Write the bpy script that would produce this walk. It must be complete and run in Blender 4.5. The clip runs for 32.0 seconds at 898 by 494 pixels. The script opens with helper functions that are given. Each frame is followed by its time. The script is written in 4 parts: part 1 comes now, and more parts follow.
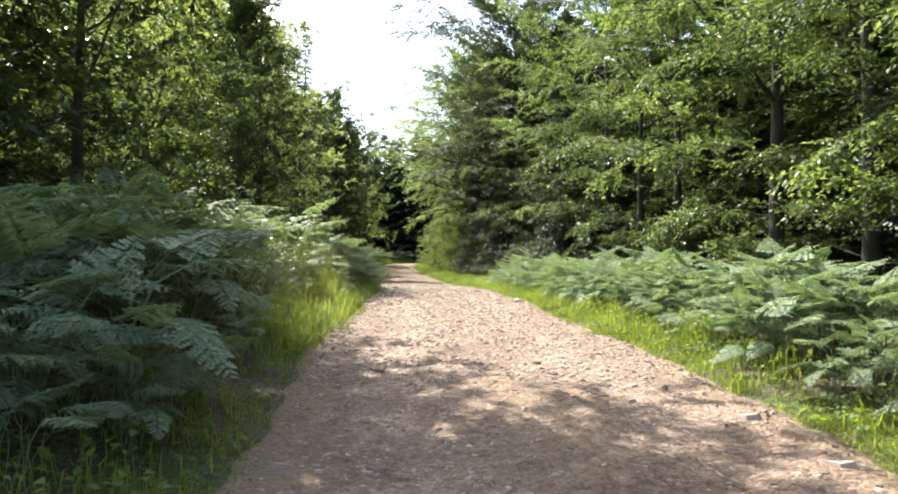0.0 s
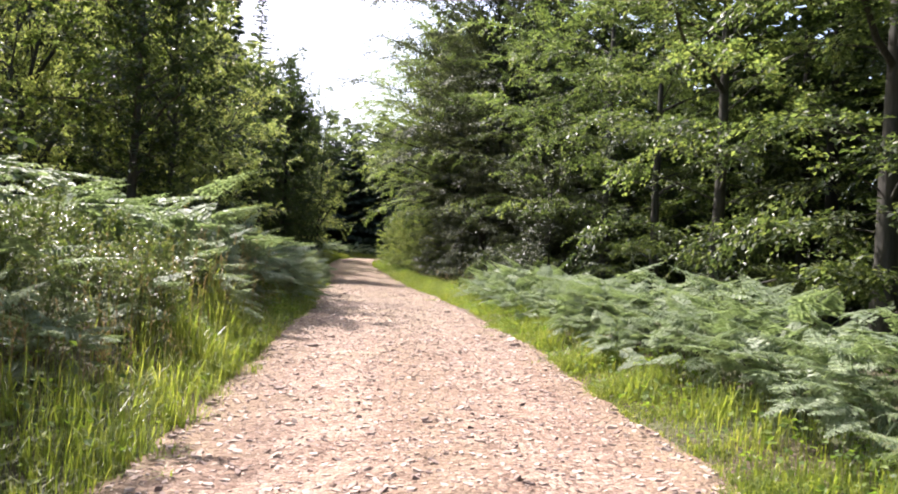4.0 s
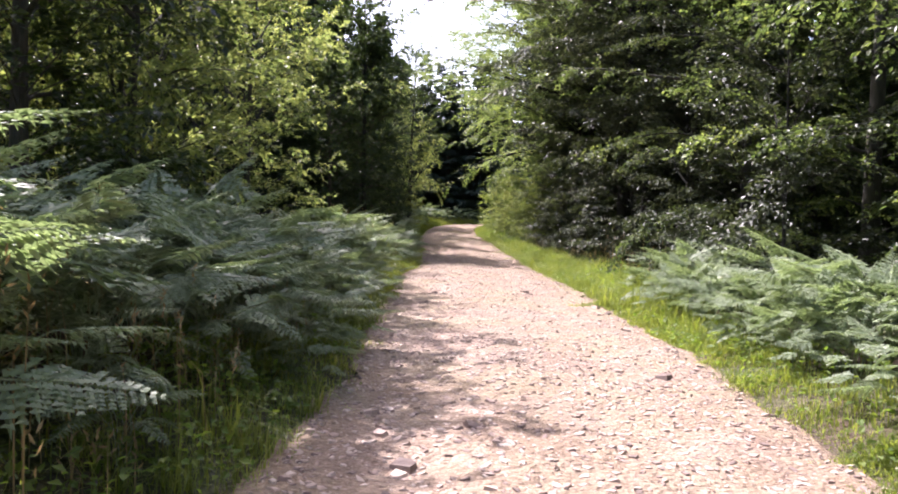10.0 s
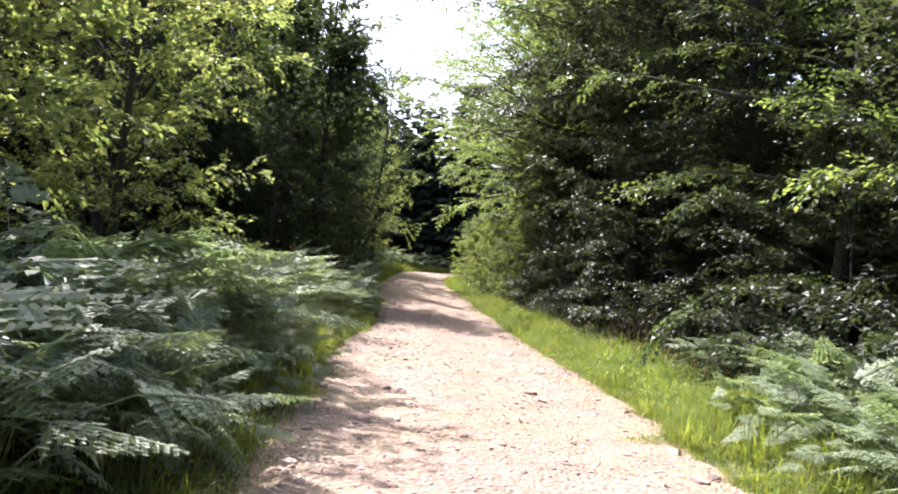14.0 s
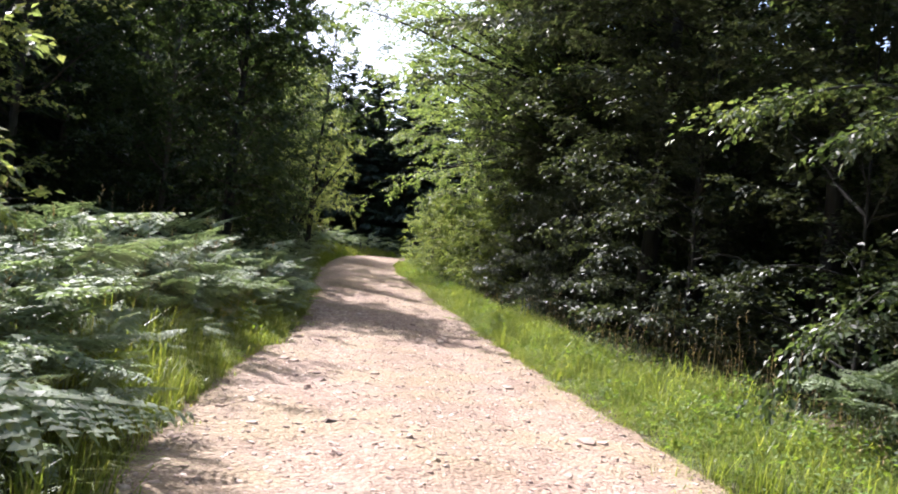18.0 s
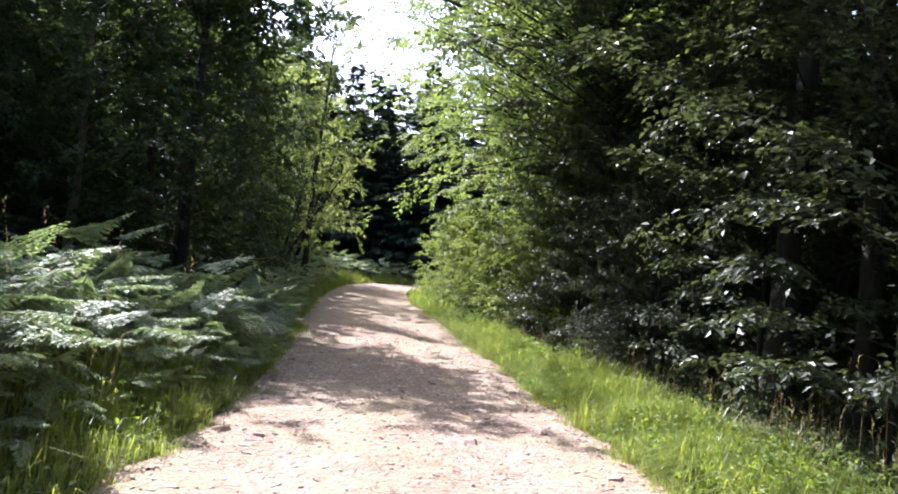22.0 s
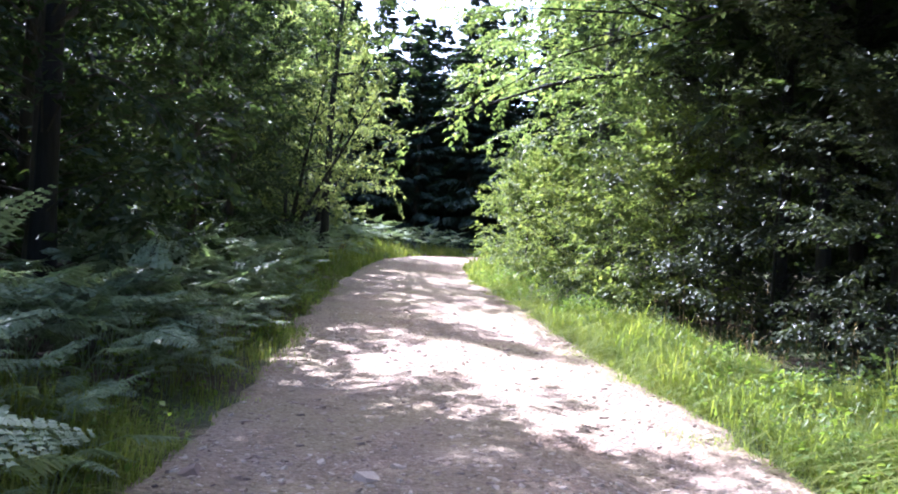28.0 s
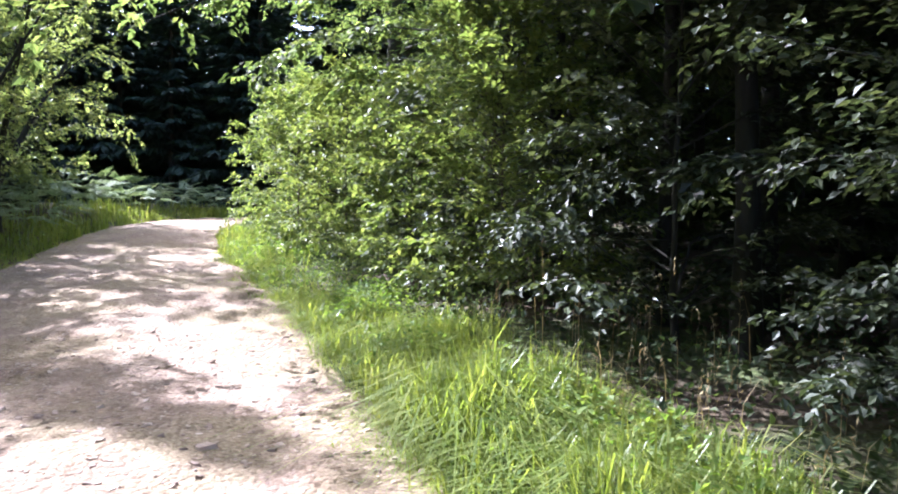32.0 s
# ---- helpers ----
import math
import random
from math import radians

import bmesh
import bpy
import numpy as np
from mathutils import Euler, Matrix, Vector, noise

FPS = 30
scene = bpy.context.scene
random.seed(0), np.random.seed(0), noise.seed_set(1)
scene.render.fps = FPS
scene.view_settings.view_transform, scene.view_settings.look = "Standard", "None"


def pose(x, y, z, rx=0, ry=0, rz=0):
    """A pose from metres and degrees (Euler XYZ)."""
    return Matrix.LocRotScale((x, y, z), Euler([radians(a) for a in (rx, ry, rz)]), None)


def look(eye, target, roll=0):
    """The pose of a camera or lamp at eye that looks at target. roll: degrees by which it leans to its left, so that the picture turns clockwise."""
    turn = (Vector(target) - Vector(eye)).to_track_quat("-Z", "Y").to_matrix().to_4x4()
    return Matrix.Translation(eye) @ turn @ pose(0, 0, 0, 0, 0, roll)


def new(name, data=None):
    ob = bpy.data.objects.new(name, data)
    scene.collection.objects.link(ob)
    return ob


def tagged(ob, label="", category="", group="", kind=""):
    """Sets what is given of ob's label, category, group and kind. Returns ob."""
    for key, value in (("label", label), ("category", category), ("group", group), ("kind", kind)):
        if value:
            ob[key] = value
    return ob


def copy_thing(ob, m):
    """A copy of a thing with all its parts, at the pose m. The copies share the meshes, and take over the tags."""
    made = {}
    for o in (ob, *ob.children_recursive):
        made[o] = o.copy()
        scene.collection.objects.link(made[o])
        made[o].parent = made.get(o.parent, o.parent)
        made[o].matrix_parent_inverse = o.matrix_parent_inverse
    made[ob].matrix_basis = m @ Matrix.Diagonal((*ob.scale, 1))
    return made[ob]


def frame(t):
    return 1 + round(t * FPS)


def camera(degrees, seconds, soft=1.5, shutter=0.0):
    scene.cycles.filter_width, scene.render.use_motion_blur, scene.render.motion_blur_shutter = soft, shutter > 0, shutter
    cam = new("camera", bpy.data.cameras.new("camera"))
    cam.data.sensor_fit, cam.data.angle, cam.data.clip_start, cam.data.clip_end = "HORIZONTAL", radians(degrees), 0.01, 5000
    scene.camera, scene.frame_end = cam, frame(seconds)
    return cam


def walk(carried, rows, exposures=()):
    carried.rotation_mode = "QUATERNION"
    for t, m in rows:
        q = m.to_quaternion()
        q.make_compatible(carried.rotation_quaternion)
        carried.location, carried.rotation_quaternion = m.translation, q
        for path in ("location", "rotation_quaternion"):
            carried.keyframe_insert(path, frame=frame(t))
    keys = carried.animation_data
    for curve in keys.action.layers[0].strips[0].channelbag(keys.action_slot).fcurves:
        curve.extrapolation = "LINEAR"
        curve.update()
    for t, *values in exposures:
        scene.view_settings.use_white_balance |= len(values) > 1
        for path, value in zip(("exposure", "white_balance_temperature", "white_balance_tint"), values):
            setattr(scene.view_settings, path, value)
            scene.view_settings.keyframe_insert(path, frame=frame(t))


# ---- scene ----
cam = camera(63.3, 32.0, soft=1.9)
PATH = [
    (0, (1.566, -0.073, 0.763), (1.436, 1.921, 0.822), 0.4),
    (0.5, (1.482, 0.586, 0.759), (1.501, 2.584, 0.856), 0.3),
    (1, (1.372, 1.259, 0.833), (1.27, 3.256, 0.873), -0.1),
    (1.5, (1.302, 1.905, 0.863), (1.339, 3.904, 0.884), 0.6),
    (2, (1.224, 2.521, 0.937), (1.136, 4.519, 0.966), 1.2),
    (2.5, (1.211, 3.145, 0.98), (1.227, 5.143, 1.063), 0.9),
    (3, (1.192, 3.767, 1.022), (1.24, 5.766, 1.071), 1.8),
    (3.5, (1.19, 4.443, 1.081), (1.175, 6.442, 1.128), 2.8),
    (5.5, (1.16, 7.562, 1.274), (1.123, 9.562, 1.29), 3.3),
    (6, (1.06, 8.292, 1.293), (0.754, 10.269, 1.291), -0.4),
    (6.5, (0.932, 9.014, 1.292), (0.611, 10.988, 1.322), 2.6),
    (7, (0.829, 9.715, 1.304), (0.615, 11.704, 1.298), -0.4),
    (7.5, (0.722, 10.41, 1.35), (0.528, 12.401, 1.376), 1.1),
    (8, (0.647, 11.085, 1.342), (0.495, 13.08, 1.34), -0.6),
    (8.5, (0.554, 11.805, 1.361), (0.33, 13.792, 1.356), -0.1),
    (9, (0.441, 12.501, 1.368), (0.277, 14.493, 1.301), -0.3),
    (9.5, (0.251, 13.172, 1.397), (-0.052, 15.147, 1.325), 3.4),
    (10, (0.096, 13.805, 1.436), (-0.2, 15.782, 1.364), 1.5),
    (10.5, (-0.05, 14.494, 1.451), (-0.442, 16.455, 1.394), 2.0),
    (11, (-0.173, 15.158, 1.451), (-0.502, 17.13, 1.417), 1.3),
    (11.5, (-0.282, 15.875, 1.461), (-0.663, 17.839, 1.468), 1.9),
    (12, (-0.359, 16.549, 1.48), (-0.539, 18.54, 1.504), 3.1),
    (12.5, (-0.449, 17.245, 1.503), (-0.685, 19.231, 1.539), 2.6),
    (13, (-0.549, 17.901, 1.495), (-0.698, 19.895, 1.552), 5.3),
    (13.5, (-0.656, 18.546, 1.507), (-0.999, 20.515, 1.569), 4.5),
    (14, (-0.771, 19.153, 1.504), (-0.983, 21.141, 1.566), 5.9),
    (14.5, (-0.833, 19.835, 1.511), (-1.029, 21.825, 1.537), 0.3),
    (16.5, (-1.219, 22.596, 1.44), (-1.44, 24.583, 1.394), 2.8),
    (17, (-1.329, 23.336, 1.443), (-1.409, 25.333, 1.363), 5.3),
    (17.5, (-1.4, 24.031, 1.429), (-1.503, 26.028, 1.399), 5.3),
    (18, (-1.503, 24.704, 1.423), (-1.568, 26.703, 1.46), 6.5),
    (18.5, (-1.564, 25.349, 1.399), (-1.748, 27.341, 1.408), 4.1),
    (19, (-1.621, 26.032, 1.398), (-1.681, 28.031, 1.383), 0.6),
    (19.5, (-1.623, 26.665, 1.38), (-1.778, 28.659, 1.337), 4.5),
    (20, (-1.641, 27.309, 1.42), (-1.755, 29.305, 1.359), 3.2),
    (20.5, (-1.689, 27.972, 1.401), (-1.88, 29.962, 1.327), 6.1),
    (21, (-1.775, 28.626, 1.381), (-2.122, 30.596, 1.348), 2.3),
    (21.5, (-1.845, 29.257, 1.368), (-2.077, 31.244, 1.351), 3.4),
    (22, (-1.95, 29.914, 1.356), (-2.064, 31.907, 1.465), 5.7),
    (22.5, (-2.034, 30.567, 1.32), (-2.036, 32.567, 1.368), 0.7),
    (23, (-2.109, 31.208, 1.327), (-2.185, 33.206, 1.37), 4.1),
    (23.5, (-2.158, 31.839, 1.331), (-2.192, 33.838, 1.302), 3.0),
    (24, (-2.173, 32.531, 1.322), (-2.249, 34.529, 1.293), 1.9),
    (24.5, (-2.167, 33.147, 1.309), (-2.111, 35.146, 1.298), 0.7),
    (25, (-2.155, 33.805, 1.323), (-2.1, 35.804, 1.284), 3.5),
    (25.5, (-2.29, 34.402, 1.339), (-2.294, 36.401, 1.282), 3.7),
    (26, (-2.441, 35.016, 1.362), (-2.781, 36.987, 1.399), 2.1),
    (26.5, (-2.6, 35.629, 1.312), (-3.029, 37.582, 1.35), 5.9),
    (28.5, (-3.152, 38.149, 1.226), (-3.282, 40.145, 1.248), 3.3),
    (29, (-3.143, 38.777, 1.282), (-3.192, 40.775, 1.325), 4.1),
    (29.5, (-3.155, 39.47, 1.297), (-3.144, 41.469, 1.365), 2.3),
    (30, (-3.027, 40.023, 1.305), (-2.795, 42.008, 1.371), 3.6),
    (30.5, (-2.914, 40.599, 1.346), (-2.513, 42.556, 1.446), 5.0),
    (31, (-2.807, 41.127, 1.363), (-2.212, 43.036, 1.403), 2.9),
    (31.5, (-2.676, 41.784, 1.389), (-2.217, 43.731, 1.364), 3.3),
    (32, (-2.678, 42.477, 1.431), (-2.351, 44.448, 1.342), 0.7),
]
walk(cam, [(t, look(eye, target, roll)) for t, eye, target, roll in PATH], [(0, 1.5, 6450, 5), (2, 1.42, 6400, 12), (3, 1.38, 6450, 15), (6, 1.42, 6250, 27), (9, 1.48, 6150, 28), (12, 1.62, 6200, 25), (14, 1.72, 6100, 22), (17, 1.5, 6050, 20), (20, 1.58, 6050, 20), (22, 1.8, 5800, 20), (25, 1.85, 5650, 17), (26, 2.35, 5150, 27), (29, 2.2, 5300, 20), (30, 2.0, 5450, 18), (31, 2.25, 5350, 23), (32, 2.25, 5400, 21)])

# ---- world and sun ----
SUN_HIGH, SUN_WAY = radians(52), radians(-45)
SUN = Vector((math.sin(SUN_WAY) * math.cos(SUN_HIGH), math.cos(SUN_WAY) * math.cos(SUN_HIGH), math.sin(SUN_HIGH)))
world = bpy.data.worlds.new("sky")
scene.world = world
world.use_nodes = True
wn = world.node_tree.nodes
sky = wn.new("ShaderNodeTexSky")
sky.sky_type = "NISHITA"
sky.sun_disc = False
sky.sun_elevation, sky.sun_rotation = SUN_HIGH, SUN_WAY
sky.air_density, sky.dust_density = 1.0, 4.0
wn["Background"].inputs["Strength"].default_value = 0.15
world.node_tree.links.new(sky.outputs["Color"], wn["Background"].inputs["Color"])
sun_data = bpy.data.lights.new("sun", "SUN")
sun_data.energy, sun_data.angle, sun_data.color = 5.0, radians(0.55), (1.0, 0.955, 0.905)
sun = new("sun", sun_data)
sun.matrix_basis = look((-20, 40, 40), Vector((-20, 40, 40)) - SUN)


# ---- materials ----
class Nodes:
    """A small helper to write node materials."""

    def __init__(self, name):
        self.mat = bpy.data.materials.new(name)
        self.mat.use_nodes = True
        self.tree = self.mat.node_tree
        self.bsdf = self.tree.nodes["Principled BSDF"]
        self.out = self.tree.nodes["Material Output"]

    def add(self, kind, **values):
        n = self.tree.nodes.new("ShaderNode" + kind)
        for key, value in values.items():
            n.inputs[key.replace("_", " ")].default_value = value
        return n

    def link(self, a, b):
        self.tree.links.new(a, b)

    def noise(self, scale, detail=4.0, rough=0.6, space=None):
        n = self.add("TexNoise", Scale=scale, Detail=detail, Roughness=rough)
        self.link((space or self.coords()).outputs[0], n.inputs["Vector"])
        return n

    def coords(self):
        return self.add("NewGeometry")

    def ramp(self, source, stops):
        r = self.add("ValToRGB")
        e = r.color_ramp.elements
        while len(e) < len(stops):
            e.new(0.5)
        for k, (at, col) in zip(e, stops):
            k.position, k.color = at, (*col, 1)
        self.link(source, r.inputs[0])
        return r.outputs[0]

    def mix(self, fac, a, b, blend="MIX"):
        m = self.tree.nodes.new("ShaderNodeMix")
        m.data_type, m.blend_type = "RGBA", blend
        for socket, value in ((m.inputs[0], fac), (m.inputs[6], a), (m.inputs[7], b)):
            if hasattr(value, "links"):
                self.link(value, socket)
            else:
                socket.default_value = value if isinstance(value, float) else (*value, 1)
        return m.outputs[2]

    def math(self, op, a, b=0.0):
        m = self.tree.nodes.new("ShaderNodeMath")
        m.operation = op
        for socket, value in ((m.inputs[0], a), (m.inputs[1], b)):
            if hasattr(value, "links"):
                self.link(value, socket)
            else:
                socket.default_value = value
        return m.outputs[0]

    def bump(self, height, strength, distance):
        b = self.add("Bump", Strength=strength, Distance=distance)
        self.link(height, b.inputs["Height"])
        self.link(b.outputs[0], self.bsdf.inputs["Normal"])


def leaf_material(name, stops, rough=0.42, shine=0.4, spec=0.5, glow=(2.0, 2.1, 0.8)):
    """Leaf: gloss and colour on top, with light that shines through the blade. One shade per leaf."""
    n = Nodes(name)
    geo = n.coords()
    patch = n.noise(0.9, 2.0, 0.5)
    info = n.add("ObjectInfo")
    f = n.math("ADD", n.math("MULTIPLY", geo.outputs["Random Per Island"], 0.6), n.math("MULTIPLY", patch.outputs["Fac"], 0.5))
    f = n.math("ADD", f, n.math("MULTIPLY", n.math("SUBTRACT", info.outputs["Random"], 0.5), 0.18))
    col = n.ramp(f, stops)
    n.link(col, n.bsdf.inputs["Base Color"])
    n.bsdf.inputs["Roughness"].default_value = rough
    n.bsdf.inputs["Specular IOR Level"].default_value = spec
    t = n.add("BsdfTranslucent")
    bright = n.mix(1.0, col, glow, "MULTIPLY")
    n.link(bright, t.inputs["Color"])
    m = n.add("MixShader")
    m.inputs[0].default_value = shine
    n.link(n.bsdf.outputs[0], m.inputs[1])
    n.link(t.outputs[0], m.inputs[2])
    n.link(m.outputs[0], n.out.inputs["Surface"])
    return n.mat


def bark_material(name, dark, light, scale=14.0, moss=(0.06, 0.085, 0.035)):
    n = Nodes(name)
    co = n.add("TexCoord")
    st = n.add("Mapping")
    st.inputs["Scale"].default_value = (1.0, 1.0, 0.18)
    n.link(co.outputs["Object"], st.inputs["Vector"])
    a = n.noise(scale, 6.0, 0.65, st)
    b = n.noise(1.7, 3.0, 0.5)
    col = n.ramp(a.outputs["Fac"], [(0.3, dark), (0.7, light)])
    col = n.mix(n.math("MULTIPLY", b.outputs["Fac"], 0.5), col, moss)
    n.link(col, n.bsdf.inputs["Base Color"])
    n.bsdf.inputs["Roughness"].default_value = 0.9
    n.bump(a.outputs["Fac"], 0.7, 0.02)
    return n.mat


def gravel_material():
    """Compacted pinkish sandstone gravel with dusty wheel tracks."""
    n = Nodes("gravel")
    big = n.noise(0.35, 3.0, 0.5)
    mid = n.noise(3.2, 5.0, 0.65)
    fine = n.noise(38.0, 4.0, 0.7)
    v = n.add("TexVoronoi", Scale=24.0)
    n.link(n.coords().outputs[0], v.inputs["Vector"])
    v2 = n.add("TexVoronoi", Scale=61.0)
    n.link(n.coords().outputs[0], v2.inputs["Vector"])
    col = n.ramp(mid.outputs["Fac"], [(0.28, (0.175, 0.128, 0.106)), (0.5, (0.288, 0.212, 0.174)), (0.72, (0.392, 0.308, 0.252))])
    chips = n.ramp(v.outputs["Color"], [(0.1, (0.20, 0.14, 0.11)), (0.45, (0.36, 0.27, 0.21)), (0.85, (0.53, 0.435, 0.355))])
    col = n.mix(0.5, col, chips)
    mottle = n.noise(7.0, 5.0, 0.75)
    col = n.mix(1.0, col, n.ramp(mottle.outputs["Fac"], [(0.32, (0.66, 0.63, 0.6)), (0.5, (0.95, 0.95, 0.94)), (0.68, (1.16, 1.16, 1.14))]), "MULTIPLY")
    gaps = n.add("TexVoronoi", Scale=33.0)
    gaps.feature = "DISTANCE_TO_EDGE"
    warp = n.noise(9.0, 3.0, 0.6)
    n.link(n.mix(0.03, n.coords().outputs[0], warp.outputs["Color"], "ADD"), gaps.inputs["Vector"])
    col = n.mix(0.55, col, n.ramp(gaps.outputs["Distance"], [(0.0, (0.42, 0.37, 0.34)), (0.08, (0.8, 0.77, 0.74)), (0.18, (1.05, 1.05, 1.05))]), "MULTIPLY")
    grit = n.ramp(v2.outputs["Color"], [(0.1, (0.55, 0.5, 0.48)), (0.9, (1.25, 1.2, 1.15))])
    col = n.mix(0.6, col, grit, "MULTIPLY")
    moss = n.ramp(big.outputs["Fac"], [(0.52, (0, 0, 0)), (0.68, (0.55, 0.55, 0.55))])
    col = n.mix(n.math("MULTIPLY", moss, 0.35), col, (0.30, 0.27, 0.13))
    place = n.tree.nodes.new("ShaderNodeAttribute")
    place.attribute_name = "across"
    torn = n.math("ADD", place.outputs["Fac"], n.math("MULTIPLY", n.math("SUBTRACT", mid.outputs["Fac"], 0.5), 0.34))
    strip = n.ramp(torn, [(0.0, (0.75, 0.75, 0.75)), (0.06, (0.5, 0.5, 0.5)), (0.15, (0, 0, 0)), (0.4, (0, 0, 0)), (0.48, (0.3, 0.3, 0.3)), (0.53, (0.26, 0.26, 0.26)), (0.62, (0, 0, 0)), (0.85, (0, 0, 0)), (0.94, (0.5, 0.5, 0.5)), (1.0, (0.75, 0.75, 0.75))])
    wheels = n.ramp(torn, [(0.1, (0.8, 0.78, 0.76)), (0.27, (1.08, 1.07, 1.05)), (0.4, (0.9, 0.88, 0.84)), (0.5, (0.84, 0.82, 0.76)), (0.62, (0.95, 0.93, 0.9)), (0.75, (1.08, 1.07, 1.05)), (0.9, (0.8, 0.76, 0.74))])
    col = n.mix(1.0, col, wheels, "MULTIPLY")
    blotch = n.noise(0.9, 5.0, 0.7)
    col = n.mix(0.8, col, n.ramp(blotch.outputs["Fac"], [(0.34, (0.74, 0.68, 0.64)), (0.52, (1.0, 1.0, 1.0)), (0.7, (1.14, 1.12, 1.08))]), "MULTIPLY")
    dirt = n.ramp(fine.outputs["Fac"], [(0.3, (0.12, 0.083, 0.055)), (0.5, (0.25, 0.18, 0.12)), (0.72, (0.29, 0.235, 0.14))])
    col = n.mix(strip, col, dirt)
    spot = n.add("SeparateXYZ")
    n.link(n.coords().outputs[0], spot.inputs[0])
    sandy = n.math("MULTIPLY", n.math("SUBTRACT", spot.outputs["Y"], 13.0), 0.12)
    sandy = n.math("MINIMUM", n.math("MAXIMUM", sandy, 0.0), 1.0)
    patch = n.ramp(n.noise(1.3, 4.0, 0.65).outputs["Fac"], [(0.38, (0.15, 0.15, 0.15)), (0.62, (0.6, 0.6, 0.6))])
    sand = n.ramp(fine.outputs["Fac"], [(0.3, (0.16, 0.122, 0.092)), (0.5, (0.29, 0.232, 0.178)), (0.75, (0.37, 0.305, 0.238))])
    col = n.mix(n.math("MULTIPLY", sandy, patch), col, sand)
    ochre = n.ramp(n.noise(0.8, 5.0, 0.7).outputs["Fac"], [(0.46, (0, 0, 0)), (0.6, (0.75, 0.75, 0.75))])
    col = n.mix(n.math("MULTIPLY", sandy, ochre), col, n.ramp(fine.outputs["Fac"], [(0.3, (0.16, 0.122, 0.075)), (0.55, (0.30, 0.24, 0.15)), (0.75, (0.375, 0.31, 0.21))]))
    shards = n.add("TexVoronoi", Scale=30.0)
    n.link(n.coords().outputs[0], shards.inputs["Vector"])
    dark_bits = n.ramp(shards.outputs["Color"], [(0.08, (0.5, 0.44, 0.41)), (0.18, (1.0, 1.0, 1.0))])
    col = n.mix(n.math("MULTIPLY", sandy, 0.85), col, n.mix(1.0, col, dark_bits, "MULTIPLY"))
    n.link(col, n.bsdf.inputs["Base Color"])
    n.bsdf.inputs["Roughness"].default_value = 0.9
    n.bsdf.inputs["Specular IOR Level"].default_value = 0.25
    h = n.math("ADD", n.math("MULTIPLY", v.outputs["Distance"], -0.8), n.math("MULTIPLY", fine.outputs["Fac"], 0.5))
    h = n.math("ADD", h, n.math("MULTIPLY", n.noise(11.0, 3.0, 0.6).outputs["Fac"], 1.6))
    n.bump(h, 0.9, 0.03)
    return n.mat


def stone_material():
    n = Nodes("stone")
    info = n.add("ObjectInfo")
    geo = n.coords()
    r = n.math("FRACT", n.math("ADD", info.outputs["Random"], geo.outputs["Random Per Island"]))
    fine = n.noise(45.0, 4.0, 0.65)
    col = n.ramp(r, [(0.0, (0.13, 0.096, 0.08)), (0.14, (0.24, 0.175, 0.145)), (0.4, (0.33, 0.25, 0.20)), (0.75, (0.43, 0.345, 0.28)), (1.0, (0.52, 0.44, 0.365))])
    col = n.mix(0.5, col, n.ramp(fine.outputs["Fac"], [(0.3, (0.65, 0.6, 0.58)), (0.7, (1.15, 1.12, 1.1))]), "MULTIPLY")
    n.link(col, n.bsdf.inputs["Base Color"])
    n.bsdf.inputs["Roughness"].default_value = 0.8
    n.bump(fine.outputs["Fac"], 0.5, 0.006)
    return n.mat


def soil_material():
    """Forest floor: brown litter and dark soil with green patches."""
    n = Nodes("forest_floor")
    big = n.noise(0.5, 4.0, 0.6)
    fine = n.noise(17.0, 6.0, 0.7)
    v = n.add("TexVoronoi", Scale=19.0)
    n.link(n.coords().outputs[0], v.inputs["Vector"])
    col = n.ramp(fine.outputs["Fac"], [(0.25, (0.035, 0.026, 0.017)), (0.55, (0.095, 0.066, 0.04)), (0.8, (0.17, 0.12, 0.075))])
    green = n.ramp(v.outputs["Color"], [(0.1, (0.035, 0.055, 0.015)), (0.9, (0.10, 0.14, 0.035))])
    col = n.mix(n.ramp(big.outputs["Fac"], [(0.42, (0, 0, 0)), (0.58, (0.8, 0.8, 0.8))]), col, green)
    n.link(col, n.bsdf.inputs["Base Color"])
    n.bsdf.inputs["Roughness"].default_value = 0.95
    n.bump(n.math("ADD", fine.outputs["Fac"], v.outputs["Distance"]), 0.8, 0.04)
    return n.mat


BEECH = leaf_material("beech_leaf", [(0.15, (0.042, 0.064, 0.03)), (0.5, (0.084, 0.118, 0.053)), (0.85, (0.145, 0.175, 0.075)), (1.0, (0.205, 0.2, 0.088))], 0.42, 0.5, 0.45, (2.4, 2.45, 1.15))
YOUNG = leaf_material("young_beech_leaf", [(0.15, (0.054, 0.08, 0.029)), (0.5, (0.094, 0.13, 0.047)), (1.0, (0.175, 0.2, 0.075))], 0.42, 0.46, 0.42, (2.5, 2.45, 1.1))
OAK = leaf_material("oak_leaf", [(0.15, (0.022, 0.036, 0.013)), (0.55, (0.045, 0.066, 0.022)), (1.0, (0.085, 0.105, 0.034))], 0.38, 0.36, 0.55, (2.2, 2.3, 0.9))
